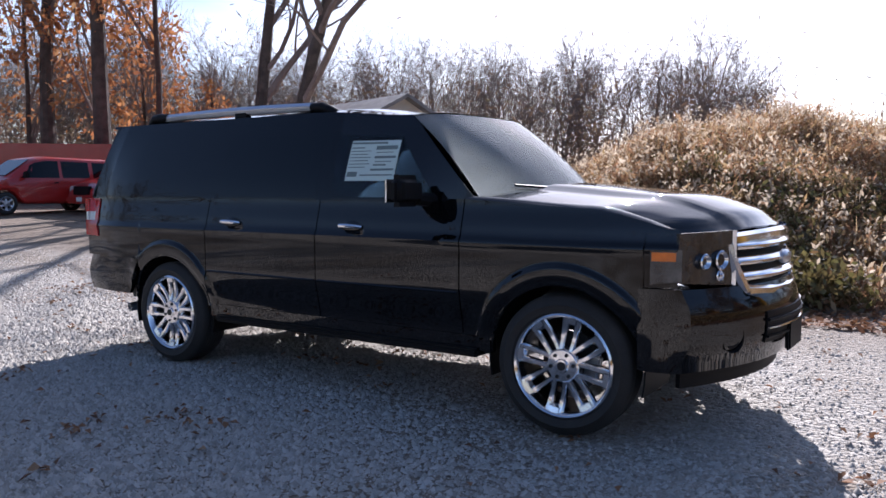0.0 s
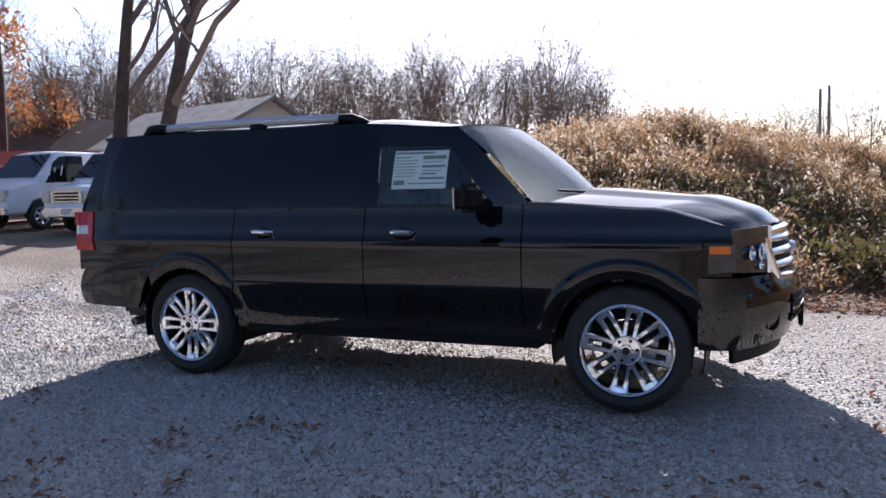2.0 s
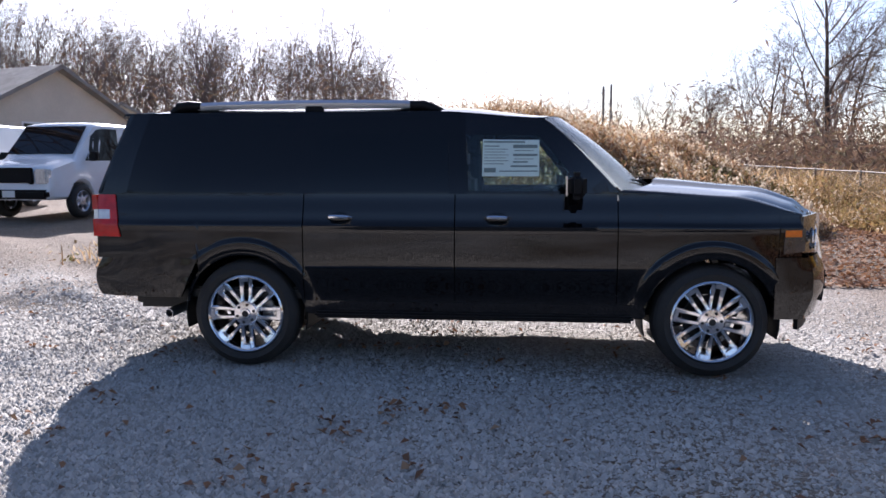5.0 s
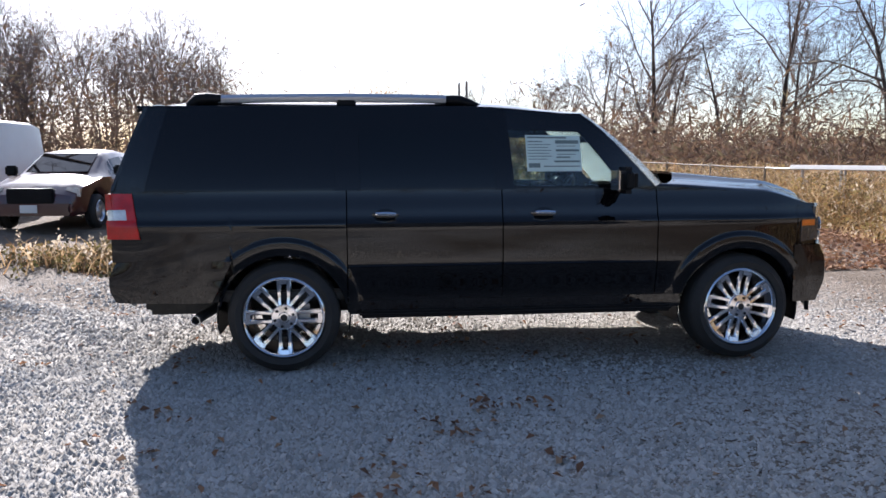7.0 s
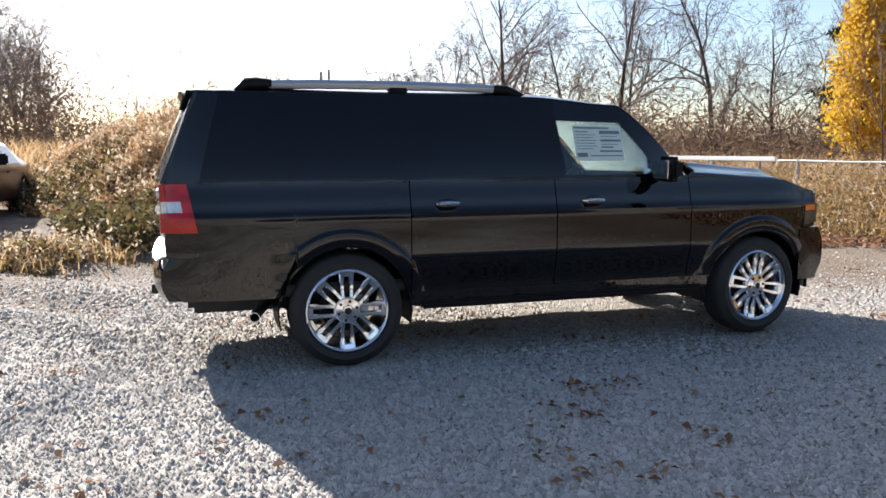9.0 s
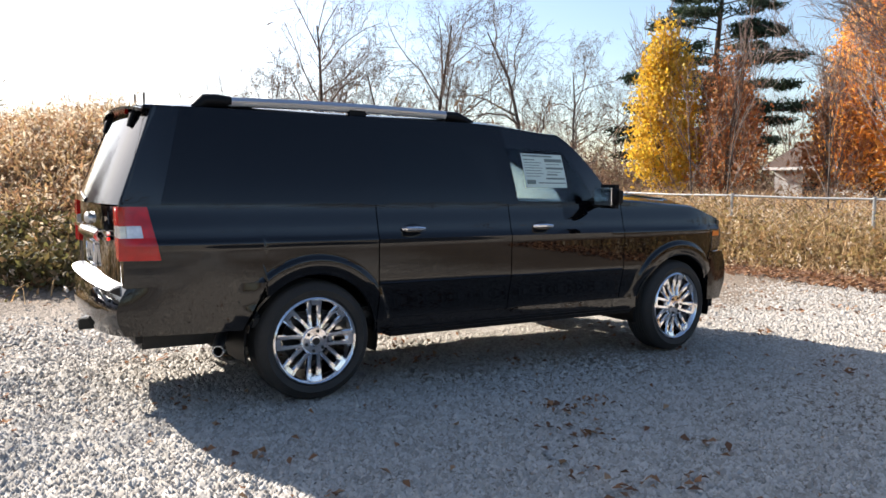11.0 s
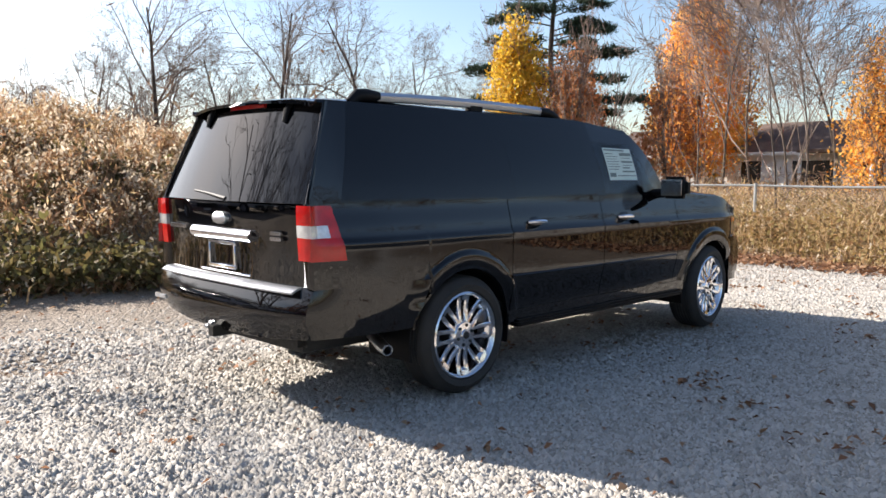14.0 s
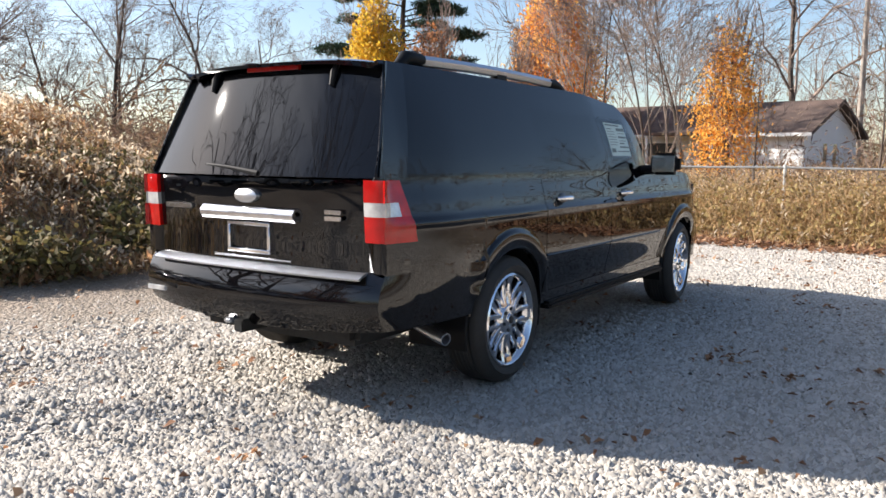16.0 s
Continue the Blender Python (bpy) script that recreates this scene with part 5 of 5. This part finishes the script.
    tv, tf, lv, lf, ends = skeleton_tree(seed, height * 0.9, trunk, spread=0.33, fork=0.12, kids=(14, 6, 4), curl=0.12, twig=0.014, lift=1.4)
    mesh_from("trunk", tv, tf, BARK, t, "", True)
    mesh_from("branchwork", lv, lf, TWIG, t, "", True)
    # clumps inside an egg, leaves round each clump
    m = n // 28
    h = rnd.beta(1.5, 1.7, m)
    prof = np.sqrt(np.clip(np.sin(np.pi * np.clip(h, 0.0, 1.0) ** 0.72), 0, 1)) * (1 - 0.35 * h)
    ang, rr = rnd.uniform(0, 2 * np.pi, m), np.sqrt(rnd.uniform(0.12, 1.0, m))
    cc = np.stack([width / 2 * prof * rr * np.cos(ang), width / 2 * prof * rr * np.sin(ang), base + (height - base) * h], 1)
    keep = rnd.random(m) > thin
    cc = cc[keep]
    c = np.repeat(cc, 28, 0) + rnd.normal(size=(len(cc) * 28, 3)) * np.array([0.26, 0.26, 0.38])
    v, f = leaf_quads(c, size, rnd, 0.3)
    soup("crown", v, f, material, t)
    return t


YELLOW = mat("yellow_leaf", (0.72, 0.42, 0.05), 0.7, scale=0.5, thin=0.5, rand=((0.42, 0.28, 0.03), (0.7, 0.42, 0.03), (0.82, 0.55, 0.06), (0.4, 0.36, 0.06)))
ORANGE = mat("orange_leaf", (0.76, 0.33, 0.06), 0.7, scale=0.5, thin=0.6, rand=((0.62, 0.24, 0.045), (0.8, 0.38, 0.07), (0.86, 0.5, 0.12), (0.84, 0.58, 0.16)))
RUSSET = mat("russet_leaf", (0.4, 0.17, 0.07), 0.8, scale=0.5, thin=0.45, rand=((0.2, 0.075, 0.04), (0.4, 0.16, 0.06), (0.52, 0.24, 0.09), (0.3, 0.2, 0.1)))
NEEDLE = mat("pine_needle", (0.03, 0.05, 0.025), 0.8, scale=0.5, thin=0.2, rand=((0.012, 0.022, 0.012), (0.03, 0.055, 0.026), (0.05, 0.08, 0.035)))
for x, y, s, h, w_, base, m_, n, sz, th, lab in ((26.3, 22.3, 51, 9.0, 3.7, 1.4, YELLOW, 11000, 0.1, 0.0, "narrow pear tree in full yellow autumn leaf"), (28.3, 20.3, 52, 8.0, 4.2, 1.2, RUSSET, 4600, 0.1, 0.3, "half-bare russet autumn tree"),
                                                 (33.0, 15.6, 53, 10.6, 6.0, 1.6, ORANGE, 21000, 0.09, 0.0, "broad pear tree in bright orange autumn leaf"), (*polar(C, -75.6, 30)[:2], 54, 5.9, 2.6, 0.8, ORANGE, 7000, 0.062, 0.2, "slim orange-leaved tree in front of the white house"),
                                                 (29.6, 15.5, 55, 6.5, 3.6, 1.2, RUSSET, 2600, 0.1, 0.3, "small half-bare russet tree in the hedgerow"), (31.5, 22.5, 56, 7.4, 3.6, 1.2, RUSSET, 3600, 0.11, 0.3, "small half-bare russet tree in the hedgerow")):
    leafy_tree(lab, pose(x, y, ground_z(x, y)), s, h, w_, base, m_, n, sz, th)
# russet leaves left on the oaks by the parked row
for az, d, s, h, w_ in ((57.5, 38, 61, 17, 8), (61.5, 42, 62, 14, 9), (54.5, 46, 63, 12, 6), (50.5, 48, 64, 6.5, 4.5)):
    x, y, z = polar(A, az, d)
    leafy_tree("thin russet-leaved oak behind the parked cars", pose(x, y, z), s, h, w_, 3.0 if h > 10 else 0.4, RUSSET, 3400, 0.13, 0.35, 0.14)


def pine(label, at, seed, height, width):
    rnd = random.Random(seed)
    nr = np.random.default_rng(seed)
    t = empty("pine_tree", label, "tree", at)
    tv, tf, lv, lf, cs = [], [], [], [], []
    tube_arrays(tv, tf, [Vector((0.1 * math.sin(k), 0.1 * math.cos(k * 1.3), -0.3 + height * k / 9)) for k in range(10)], [0.34 * (1 - 0.09 * k) for k in range(10)], 9)
    for k in range(46):
        z = height * (0.16 + 0.82 * k / 46)
        a = rnd.uniform(0, 6.28)
        ln = width / 2 * (1.0 - 0.78 * ((z / height - 0.16) / 0.84) ** 1.4) * rnd.uniform(0.6, 1.1)
        pts = [Vector((ln * t_ * math.cos(a), ln * t_ * math.sin(a), z + 0.9 * t_ - 0.5 * t_ * t_)) for t_ in steps(0, 1, 5)]
        tube_arrays(lv, lf, pts, [0.07 * (1 - 0.8 * t_) for t_ in steps(0, 1, 5)], 4)
        for i in range(int(40 * ln / 3)):
            t_ = rnd.uniform(0.3, 1.0)
            side = rnd.uniform(-1, 1) * (0.9 - 0.4 * t_) * ln * 0.45
            p = pts[0].lerp(pts[-1], t_)
            cs.append((p.x - side * math.sin(a), p.y + side * math.cos(a), p.z + 0.25 * math.sin(3.1 * t_) + rnd.uniform(-0.12, 0.22)))
    mesh_from("trunk", tv, tf, BARK, t, "", True)
    mesh_from("branchwork", lv, lf, BARK, t, "", True)
    c = np.repeat(np.array(cs), 16, 0) + nr.normal(size=(len(cs) * 16, 3)) * np.array([0.22, 0.22, 0.09])
    v, f = leaf_quads(c, 0.24, nr, 0.0, 0.16)
    soup("crown", v, f, NEEDLE, t)
    return t


x, y = 40.9, 31.4
z = ground_z(x, y)
pine("tall dark green pine behind the autumn trees", pose(x, y, z), 71, 19, 15)

# far woods: many thin leafless trees in one
variants = []
for s in range(5):
    tv, tf, lv, lf, _ = skeleton_tree(200 + s, 13, 0.17, spread=0.66, fork=0.32, kids=(11, 6, 5), curl=0.26, twig=0.016, lift=0.4)
    variants.append((np.array(tv + lv), np.concatenate([np.array(tf), np.array(lf) + len(tv)])))
rw = np.random.default_rng(9)


def woods(name, label, spots, material):
    vs, fs, base = [], [], 0
    for x, y, sc in spots:
        v, f = variants[rw.integers(len(variants))]
        a = rw.uniform(0, 6.28)
        r = np.array([[math.cos(a), -math.sin(a), 0], [math.sin(a), math.cos(a), 0], [0, 0, 1]])
        vs.append((v * sc) @ r.T + np.array([x, y, lot(x, y)])); fs.append(f + base); base += len(v)
    return tagged(soup(name, np.concatenate(vs), np.concatenate(fs), material), label, "woods", kind="stuff")


spots = []
for i in range(240):      # behind houses and mound
    az = rw.uniform(12, 66)
    d = rw.uniform(72, 105)
    x, y, _ = polar(A, az, d)
    spots.append((x, y, (0.82 if az > 15 else 0.7) * d / 75 * rw.uniform(0.66, 1.08)))
for i in range(40):       # lower, farther trees towards the pole
    az = rw.uniform(-16, 12)
    x, y, _ = polar(B, az, rw.uniform(120, 150))
    spots.append((x, y, rw.uniform(0.45, 0.85)))
for i in range(60):       # hedgerow beyond the fence
    az = rw.uniform(-92, -14)
    x, y, _ = polar(C, az, rw.uniform(58, 95))
    spots.append((x, y, rw.uniform(0.4, 0.75)))
woods("far_woods", "leafless grey-brown woods along the skyline", spots, TWIG)
spots = []
for i in range(50):      # unseen, behind the camera: added to close the place and fill reflections
    a = rw.uniform(math.pi * 0.98, math.pi * 1.98)
    d = rw.uniform(38, 60)
    spots.append((d * math.cos(a), d * math.sin(a), rw.uniform(0.6, 0.9)))
woods("unseen_woods", "unseen leafless woods added behind the camera for reflections", spots, BARK)


# undergrowth: ragged clumps at the feet of woods and hedges
def thicket(name, label, places, material, per, size):
    c = np.repeat(np.array([p[:3] for p in places]), per, 0)
    sc = np.repeat(np.array([p[3:] for p in places]), per, 0)
    g = rw.normal(size=c.shape) * np.stack([sc[:, 0], sc[:, 0], sc[:, 1]], 1)
    g[:, 2] = np.abs(g[:, 2])
    v, f = leaf_quads(c + g, size, rw, 0.2, 0.16)
    return tagged(soup(name, v, f, material), label, "undergrowth", kind="stuff")


BRUSH = mat("brush_twig", (0.2, 0.13, 0.09), 0.95, scale=0.3, thin=0.3, rand=((0.09, 0.06, 0.045), (0.2, 0.13, 0.09), (0.3, 0.18, 0.11), (0.2, 0.18, 0.1)))
pl = []
for i in range(800):
    az, d = rw.uniform(11, 68), rw.uniform(60, 104)
    x, y, _ = polar(A, az, d)
    pl.append((x, y, lot(x, y), 2.0, 2.4 + 2.6 * rw.random()))
for i in range(520):
    az, d = rw.uniform(-95, 8), rw.uniform(48, 110)
    x, y, _ = polar(C, az, d)
    pl.append((x, y, lot(x, y), 1.6, 1.3 + 1.1 * rw.random()))
for i in range(460):
    x, y = rw.uniform(9, 48), rw.uniform(27, 60)
    pl.append((x, y, lot(x, y), 1.4, 1.2 + 1.0 * rw.random()))
# unseen tall ring behind the camera, added to darken the car's reflections
for i in range(620):
    a, d = rw.uniform(math.pi * 0.85, math.pi * 2.02), rw.uniform(42, 60)
    pl.append((d * math.cos(a), d * math.sin(a), 0, 2.4, 4.0))
thicket("brush", "tangled grey-brown brush under the trees, with an unseen added ring behind the camera", pl, BRUSH, 110, 0.26)
pl = []
for i in range(420):
    az, d = rw.uniform(-92, -3), rw.uniform(21, 48)
    x, y, _ = polar(C, az, d)
    if x > 14.5 or y > 26:
        pl.append((x, y, lot(x, y), 0.9, 0.75))
thicket("scrub", "brown leafless scrub beyond the fence", pl, BRUSH, 150, 0.11)

# poles and wires
for x, y, h, thin in ((4.3, 34.5, 5.0, 0.45), (3.95, 34.8, 4.9, 0.45), (*polar(C, -83.6, 52)[:2], 12.5, 1.0)):
    z = ground_z(x, y)
    p = empty("utility_pole", "weathered wooden utility pole with a crossarm" if thin == 1.0 else "slim bare wooden pole beyond the weeds", "pole", pose(x, y, z, 0, 0, 10))
    part("post", tube(bmesh.new(), [(0, 0, -0.5), (0, 0, h)], [0.2 * thin, 0.13 * thin], 8), WOOD, p)
    if thin == 1.0:
        boxpart("crossarm", (-0.08, 0.08, -1.1, 1.1, h - 0.7, h - 0.52), WOOD, p)
        for yy in (-1.0, 0, 1.0):
            part("wire", tube(bmesh.new(), [(0, yy, h - 0.5), (4, -14 + yy, h - 1.2), (8, -34 + yy, h - 0.4)], 0.018, 4), RUST, p)

# ---------------------------------------------------------------- weeds
def blades(name, label, pts, heights, material, width=0.02, lean=0.35, seed=3, heads=None, headsize=0.05):
    r = np.random.default_rng(seed)
    n = len(pts)
    b = np.asarray(pts, float)
    h = np.asarray(heights, float)
    a = r.uniform(0, 2 * np.pi, n)
    u = np.stack([np.cos(a), np.sin(a), np.zeros(n)], 1)
    ln = np.stack([r.normal(size=n), r.normal(size=n), np.zeros(n)], 1) * lean
    w = (width * r.uniform(0.5, 1.5, n))[:, None]
    mid = b + ln * h[:, None] * 0.35 + np.array([0, 0, 1]) * h[:, None] * 0.6
    tip = b + ln * h[:, None] + np.array([0, 0, 1]) * h[:, None] * r.uniform(0.8, 1.0, n)[:, None]
    v = np.stack([b - u * w, b + u * w, mid + u * w * 0.8, mid - u * w * 0.8, tip + u * w * 0.12, tip - u * w * 0.12], 1).reshape(-1, 3)
    k = np.arange(n)[:, None] * 6
    f = np.concatenate([k + np.array([0, 1, 2, 3]), k + np.array([3, 2, 4, 5])])
    ob = soup(name, v, f, material)
    tagged(ob, label, "weeds", kind="stuff")
    if heads:
        sel = r.random(n) < heads[0]
        c = np.repeat(tip[sel], 7, 0) + r.normal(size=(sel.sum() * 7, 3)) * np.array([0.03, 0.03, 0.07])
        v, f = leaf_quads(c, headsize, r, 0.4, 0.5)
        tagged(soup("seed_heads", v, f, heads[1]), "pale fluffy seed heads on dry stalks", "weeds", kind="stuff")
    return ob


def scatter(n, fx, seed):
    """Places that fx keeps; fx gives the height of growth there, or 0."""
    r = np.random.default_rng(seed)
    out, hs = [], []
    while len(out) < n:
        x, y, hgt = fx(r)
        if hgt > 0:
            out.append((x, y, ground_z(x, y) - 0.03)); hs.append(hgt)
    return out, hs


def on_mound(r):
    x, y = r.uniform(-7, 7), 4.2 + 22 * r.random() ** 1.4
    m = mound(x, y)
    if m <= 0.03:
        return x, y, 0
    c = 0.5 + 0.5 * noise.noise((x * 0.8, y * 0.8, 4.0))
    return x, y, (0.12 + 0.5 * c) * r.uniform(0.5, 1.3) * (0.4 + 0.6 * min(1, m))


MOUNDLEAF = mat("curled_weed_leaf", (0.36, 0.21, 0.115), 0.9, scale=0.45, thin=0.55, second=(0.17, 0.1, 0.06), rand=((0.16, 0.09, 0.055), (0.32, 0.175, 0.095), (0.5, 0.3, 0.155), (0.24, 0.18, 0.07), (0.62, 0.45, 0.26)))
p, h = scatter(38000, on_mound, 21)
blades("dry_grass", "tall dry straw-coloured grass and weeds covering the mound", p, h, STRAW, 0.009, 0.7, 3, (0.16, PLUME), 0.03)
sel = np.array(p)[::4]
hs = np.repeat(np.array(h)[::4], 10)
r6 = np.random.default_rng(16)
pts = np.repeat(sel, 10, 0)
pts = pts + np.stack([r6.normal(size=len(pts)) * 0.13, r6.normal(size=len(pts)) * 0.13, hs * r6.uniform(0.1, 1.0, len(pts))], 1)
v, f = leaf_quads(pts, 0.05, r6, 0.4, 0.4)
tagged(soup("dry_leaves", v, f, MOUNDLEAF), "curled brown leaves on the weeds of the mound", "weeds", kind="stuff")
# tall dry stalks in ragged clumps, leafy below and plumed on top
rc = np.random.default_rng(61)
stalk, tall = [], []
while len(stalk) < 6500:
    cx, cy = rc.uniform(-6.5, 8.5), 4.6 + 15 * rc.random() ** 1.3
    if mound(cx, cy) < 0.12 or noise.noise((cx * 0.7, cy * 0.7, 12.0)) < -0.12:
        continue
    top = rc.uniform(0.4, 0.95) * (0.4 + 0.6 * min(1, mound(cx, cy) / 1.6))
    for i in range(int(rc.integers(6, 16))):
        x, y = cx + 0.2 * rc.normal(), cy + 0.2 * rc.normal()
        stalk.append((x, y, ground_z(x, y) - 0.03)); tall.append(top * rc.uniform(0.7, 1.15))
blades("goldenrod_stalks", "tall dead goldenrod stalks in clumps on the mound", stalk, tall, MOUNDLEAF, 0.006, 0.22, 62, (0.55, PLUME), 0.036)
pts = np.repeat(np.array(stalk), 16, 0)
hh = np.repeat(np.array(tall), 16)
pts = pts + np.stack([rc.normal(size=len(pts)) * 0.09, rc.normal(size=len(pts)) * 0.09, hh * rc.uniform(0.1, 0.92, len(pts))], 1)
v, f = leaf_quads(pts, 0.052, rc, 0.5, 0.28)
tagged(soup("goldenrod_leaves", v, f, MOUNDLEAF), "shrivelled brown leaves on the goldenrod stalks", "weeds", kind="stuff")


def mound_leaf(r):
    x, y = r.uniform(-6.6, 6.6), 4.3 + 12 * r.random() ** 1.6
    m = mound(x, y)
    c = noise.noise((x * 0.55, y * 0.55, 9.0)) - 0.15 + 0.45 * (1 - min(1, m / 1.0))
    return x, y, (0.2 + 0.3 * r.random()) if m > 0.02 and c > 0.02 else 0


p, h = scatter(5200, mound_leaf, 22)
pts = np.repeat(np.array(p), 9, 0) + np.random.default_rng(5).normal(size=(len(p) * 9, 3)) * np.array([0.10, 0.10, 0.12]) + np.array([0, 0, 0.2])
v, f = leaf_quads(pts, 0.05, np.random.default_rng(6), 0.2, 0.55)
tagged(soup("low_weeds", v, f, BUSH), "dark green and brown low weeds on the foot of the mound", "weeds", kind="stuff")


def strip(r):
    y = r.uniform(-14, 30)
    x = r.uniform(7.6, 19)
    edge = 7.9 + 0.5 * math.sin(y * 0.9) - 0.03 * y
    if x < edge or mound(x, y) > 0.02:
        return x, y, 0
    c = 0.5 + 0.5 * noise.noise((x * 0.5, y * 0.5, 1.0))
    return x, y, (0.35 + 0.95 * c) * smoothstep(edge - 0.2, edge + 2.2, x) * r.uniform(0.5, 1.25) + 0.12


p, h = scatter(40000, strip, 31)
blades("hedge_weeds", "straw and olive weeds growing along the fence", p, h, STRAW, 0.008, 0.5, 4, (0.06, PLUME), 0.03)
sel = [(a, b) for a, b in zip(p, h) if b > 0.25 and a[0] < 15][::3]
pts = np.repeat(np.array([a for a, _ in sel]), 16, 0)
hh = np.repeat(np.array([b for _, b in sel]), 16)
r5 = np.random.default_rng(8)
pts = pts + np.stack([r5.normal(size=len(pts)) * 0.14, r5.normal(size=len(pts)) * 0.14, hh * r5.uniform(0.15, 0.95, len(pts))], 1)
v, f = leaf_quads(pts, 0.045, r5, 0.2, 0.55)
OLIVE = mat("olive_leaf", (0.25, 0.17, 0.07), 0.8, scale=0.5, thin=0.4, rand=((0.12, 0.075, 0.035), (0.28, 0.175, 0.07), (0.34, 0.27, 0.1), (0.36, 0.185, 0.08)))
tagged(soup("hedge_leaves", v, f, OLIVE), "olive and tan leaves in the hedgerow weeds", "weeds", kind="stuff")


def field(r):
    a, d = r.uniform(-1.75, 0.35), 20 + 60 * r.random() ** 1.5
    x, y = d * math.sin(-a), d * math.cos(a)
    return x, y, 0 if (x < 13.5 and y < 20) or mound(x, y) > 0 else r.uniform(0.5, 1.5)


p, h = scatter(26000, field, 41)
blades("field_weeds", "brown dry field weeds beyond the fence", p, h, STRAW, 0.035, 0.35, 5)
# small weed patch behind the tail
patch = lambda r: (-4.6 + r.normal() * 0.6, 4.6 + r.normal() * 0.4, r.uniform(0.08, 0.36))
p, h = scatter(900, patch, 43)
blades("weed_patch", "small patch of green and straw weeds on the gravel", p, h, STRAW, 0.012, 0.5, 6, (0.1, PLUME), 0.03)
pts = np.repeat(np.array(p[:420]), 6, 0) + np.random.default_rng(7).normal(size=(2520, 3)) * 0.07 + np.array([0, 0, 0.12])
v, f = leaf_quads(pts, 0.035, np.random.default_rng(7), 0.2, 0.6)
tagged(soup("patch_leaves", v, f, BUSH), "green leaves in the weed patch", "weeds", kind="stuff")

# ---------------------------------------------------------------- gravel and fallen leaves
rg = np.random.default_rng(77)


def stones(name, label, n, place, smin, smax):
    xy = place(n)
    xy = xy + 0.55 * rg.normal(size=(n, 2)) * rg.random((n, 1))
    z = np.array([ground_z(a, b) for a, b in xy])
    s = smin + (smax - smin) * rg.random(n) ** 1.8
    octa = np.array([(1, 0, -0.6), (0, 1, -0.6), (-1, 0, -0.6), (0, -1, -0.6), (0, 0, 0.9)], float)
    fc = np.array([(0, 1, 4), (1, 2, 4), (2, 3, 4), (3, 0, 4)])      # the underside lies in the ground
    v = octa[None] * (1 + 0.35 * rg.normal(size=(n, 5, 1))) + 0.25 * rg.normal(size=(n, 5, 3))
    v *= s[:, None, None] * np.array([1, 0.8, 0.55])
    a = rg.uniform(0, 6.28, n)
    c, sn = np.cos(a), np.sin(a)
    x2, y2 = v[:, :, 0] * c[:, None] - v[:, :, 1] * sn[:, None], v[:, :, 0] * sn[:, None] + v[:, :, 1] * c[:, None]
    v = np.stack([x2 + xy[:, 0:1], y2 + xy[:, 1:2], v[:, :, 2] + z[:, None] + s[:, None] * 0.28], 2)
    f = (np.arange(n)[:, None, None] * 5 + fc[None]).reshape(-1, 3)
    return tagged(soup(name, v.reshape(-1, 3), f, STONE), label, "gravel", kind="stuff")


def near_arc(n):
    t = rg.random(n)
    ang = -0.35 + 3.75 * t + 0.16 * rg.normal(size=n)          # round the car on the open side
    d = rg.uniform(1.15, 5.2, n)
    cx = np.interp(ang, [-0.4, 0.6, 1.6, 2.6, 3.4], [2.6, 2.2, 0.0, -2.6, -3.0])
    return np.stack([cx + d * np.cos(-ang), -0.4 + d * np.sin(-ang) * 0.95], 1)


def tail_side(n):
    d, a = 2.0 + 4.6 * rg.random(n) ** 1.4, rg.uniform(-0.65, 1.25, n) + 0.2 * rg.normal(size=n)
    return np.stack([-5.4 + d * np.cos(a), -3.6 + d * np.sin(a)], 1)


stones("gravel", "loose pale crushed stones strewn over the lot", 110000, near_arc, 0.007, 0.025)
stones("gravel", "loose pale crushed stones strewn over the lot", 130000, tail_side, 0.007, 0.031)
stones("gravel", "loose pale crushed stones strewn over the lot", 120000, lambda n: np.stack([3.6 + 0.9 * rg.normal(size=n) - 13.5 * rg.random(n), 1.9 + 1.1 * rg.normal(size=n) - 9.0 * rg.random(n)], 1), 0.006, 0.02)


def leaves(n, place, size):
    xy = place(n)
    c = np.array([(a, b, ground_z(a, b) + 0.025) for a, b in xy])
    r = np.random.default_rng(n)
    a = r.uniform(0, 6.28, n)
    u = np.stack([np.cos(a), np.sin(a), 0.35 * r.normal(size=n)], 1)
    w = np.stack([-np.sin(a), np.cos(a), 0.35 * r.normal(size=n)], 1) * 0.6
    s = (size * r.uniform(0.5, 1.3, n))[:, None]
    v = np.stack([c - u * s, c + w * s + [0, 0, 0.012], c + u * s, c - w * s + [0, 0, 0.012]], 1).reshape(-1, 3)
    return tagged(soup("fallen_leaves", v, np.arange(n * 4).reshape(n, 4), LITTER), "brown curled fallen leaves on the gravel", "leaves", kind="stuff")


leaves(900, lambda n: np.stack([rg.uniform(-8, 7, n), rg.uniform(-6.5, 5, n)], 1), 0.028)
leaves(16000, lambda n: np.stack([7.4 + np.abs(rg.normal(size=n)) * 0.9 + 0.4 * np.sin(np.linspace(0, 1, n) * 40), rg.uniform(-14, 18, n)], 1), 0.055)
leaves(9000, lambda n: np.stack([rg.uniform(2.0, 8.0, n), 3.4 + 10 * rg.random(n) ** 1.3], 1), 0.05)


def leaf_drifts(n):
    k = n // 9
    c = np.stack([rg.uniform(-6.5, 6, k), rg.uniform(-5.2, 1.5, k)], 1)
    return np.repeat(c, 9, 0) + rg.normal(size=(k * 9, 2)) * np.array([0.1, 0.07])


leaves(720, leaf_drifts, 0.028)
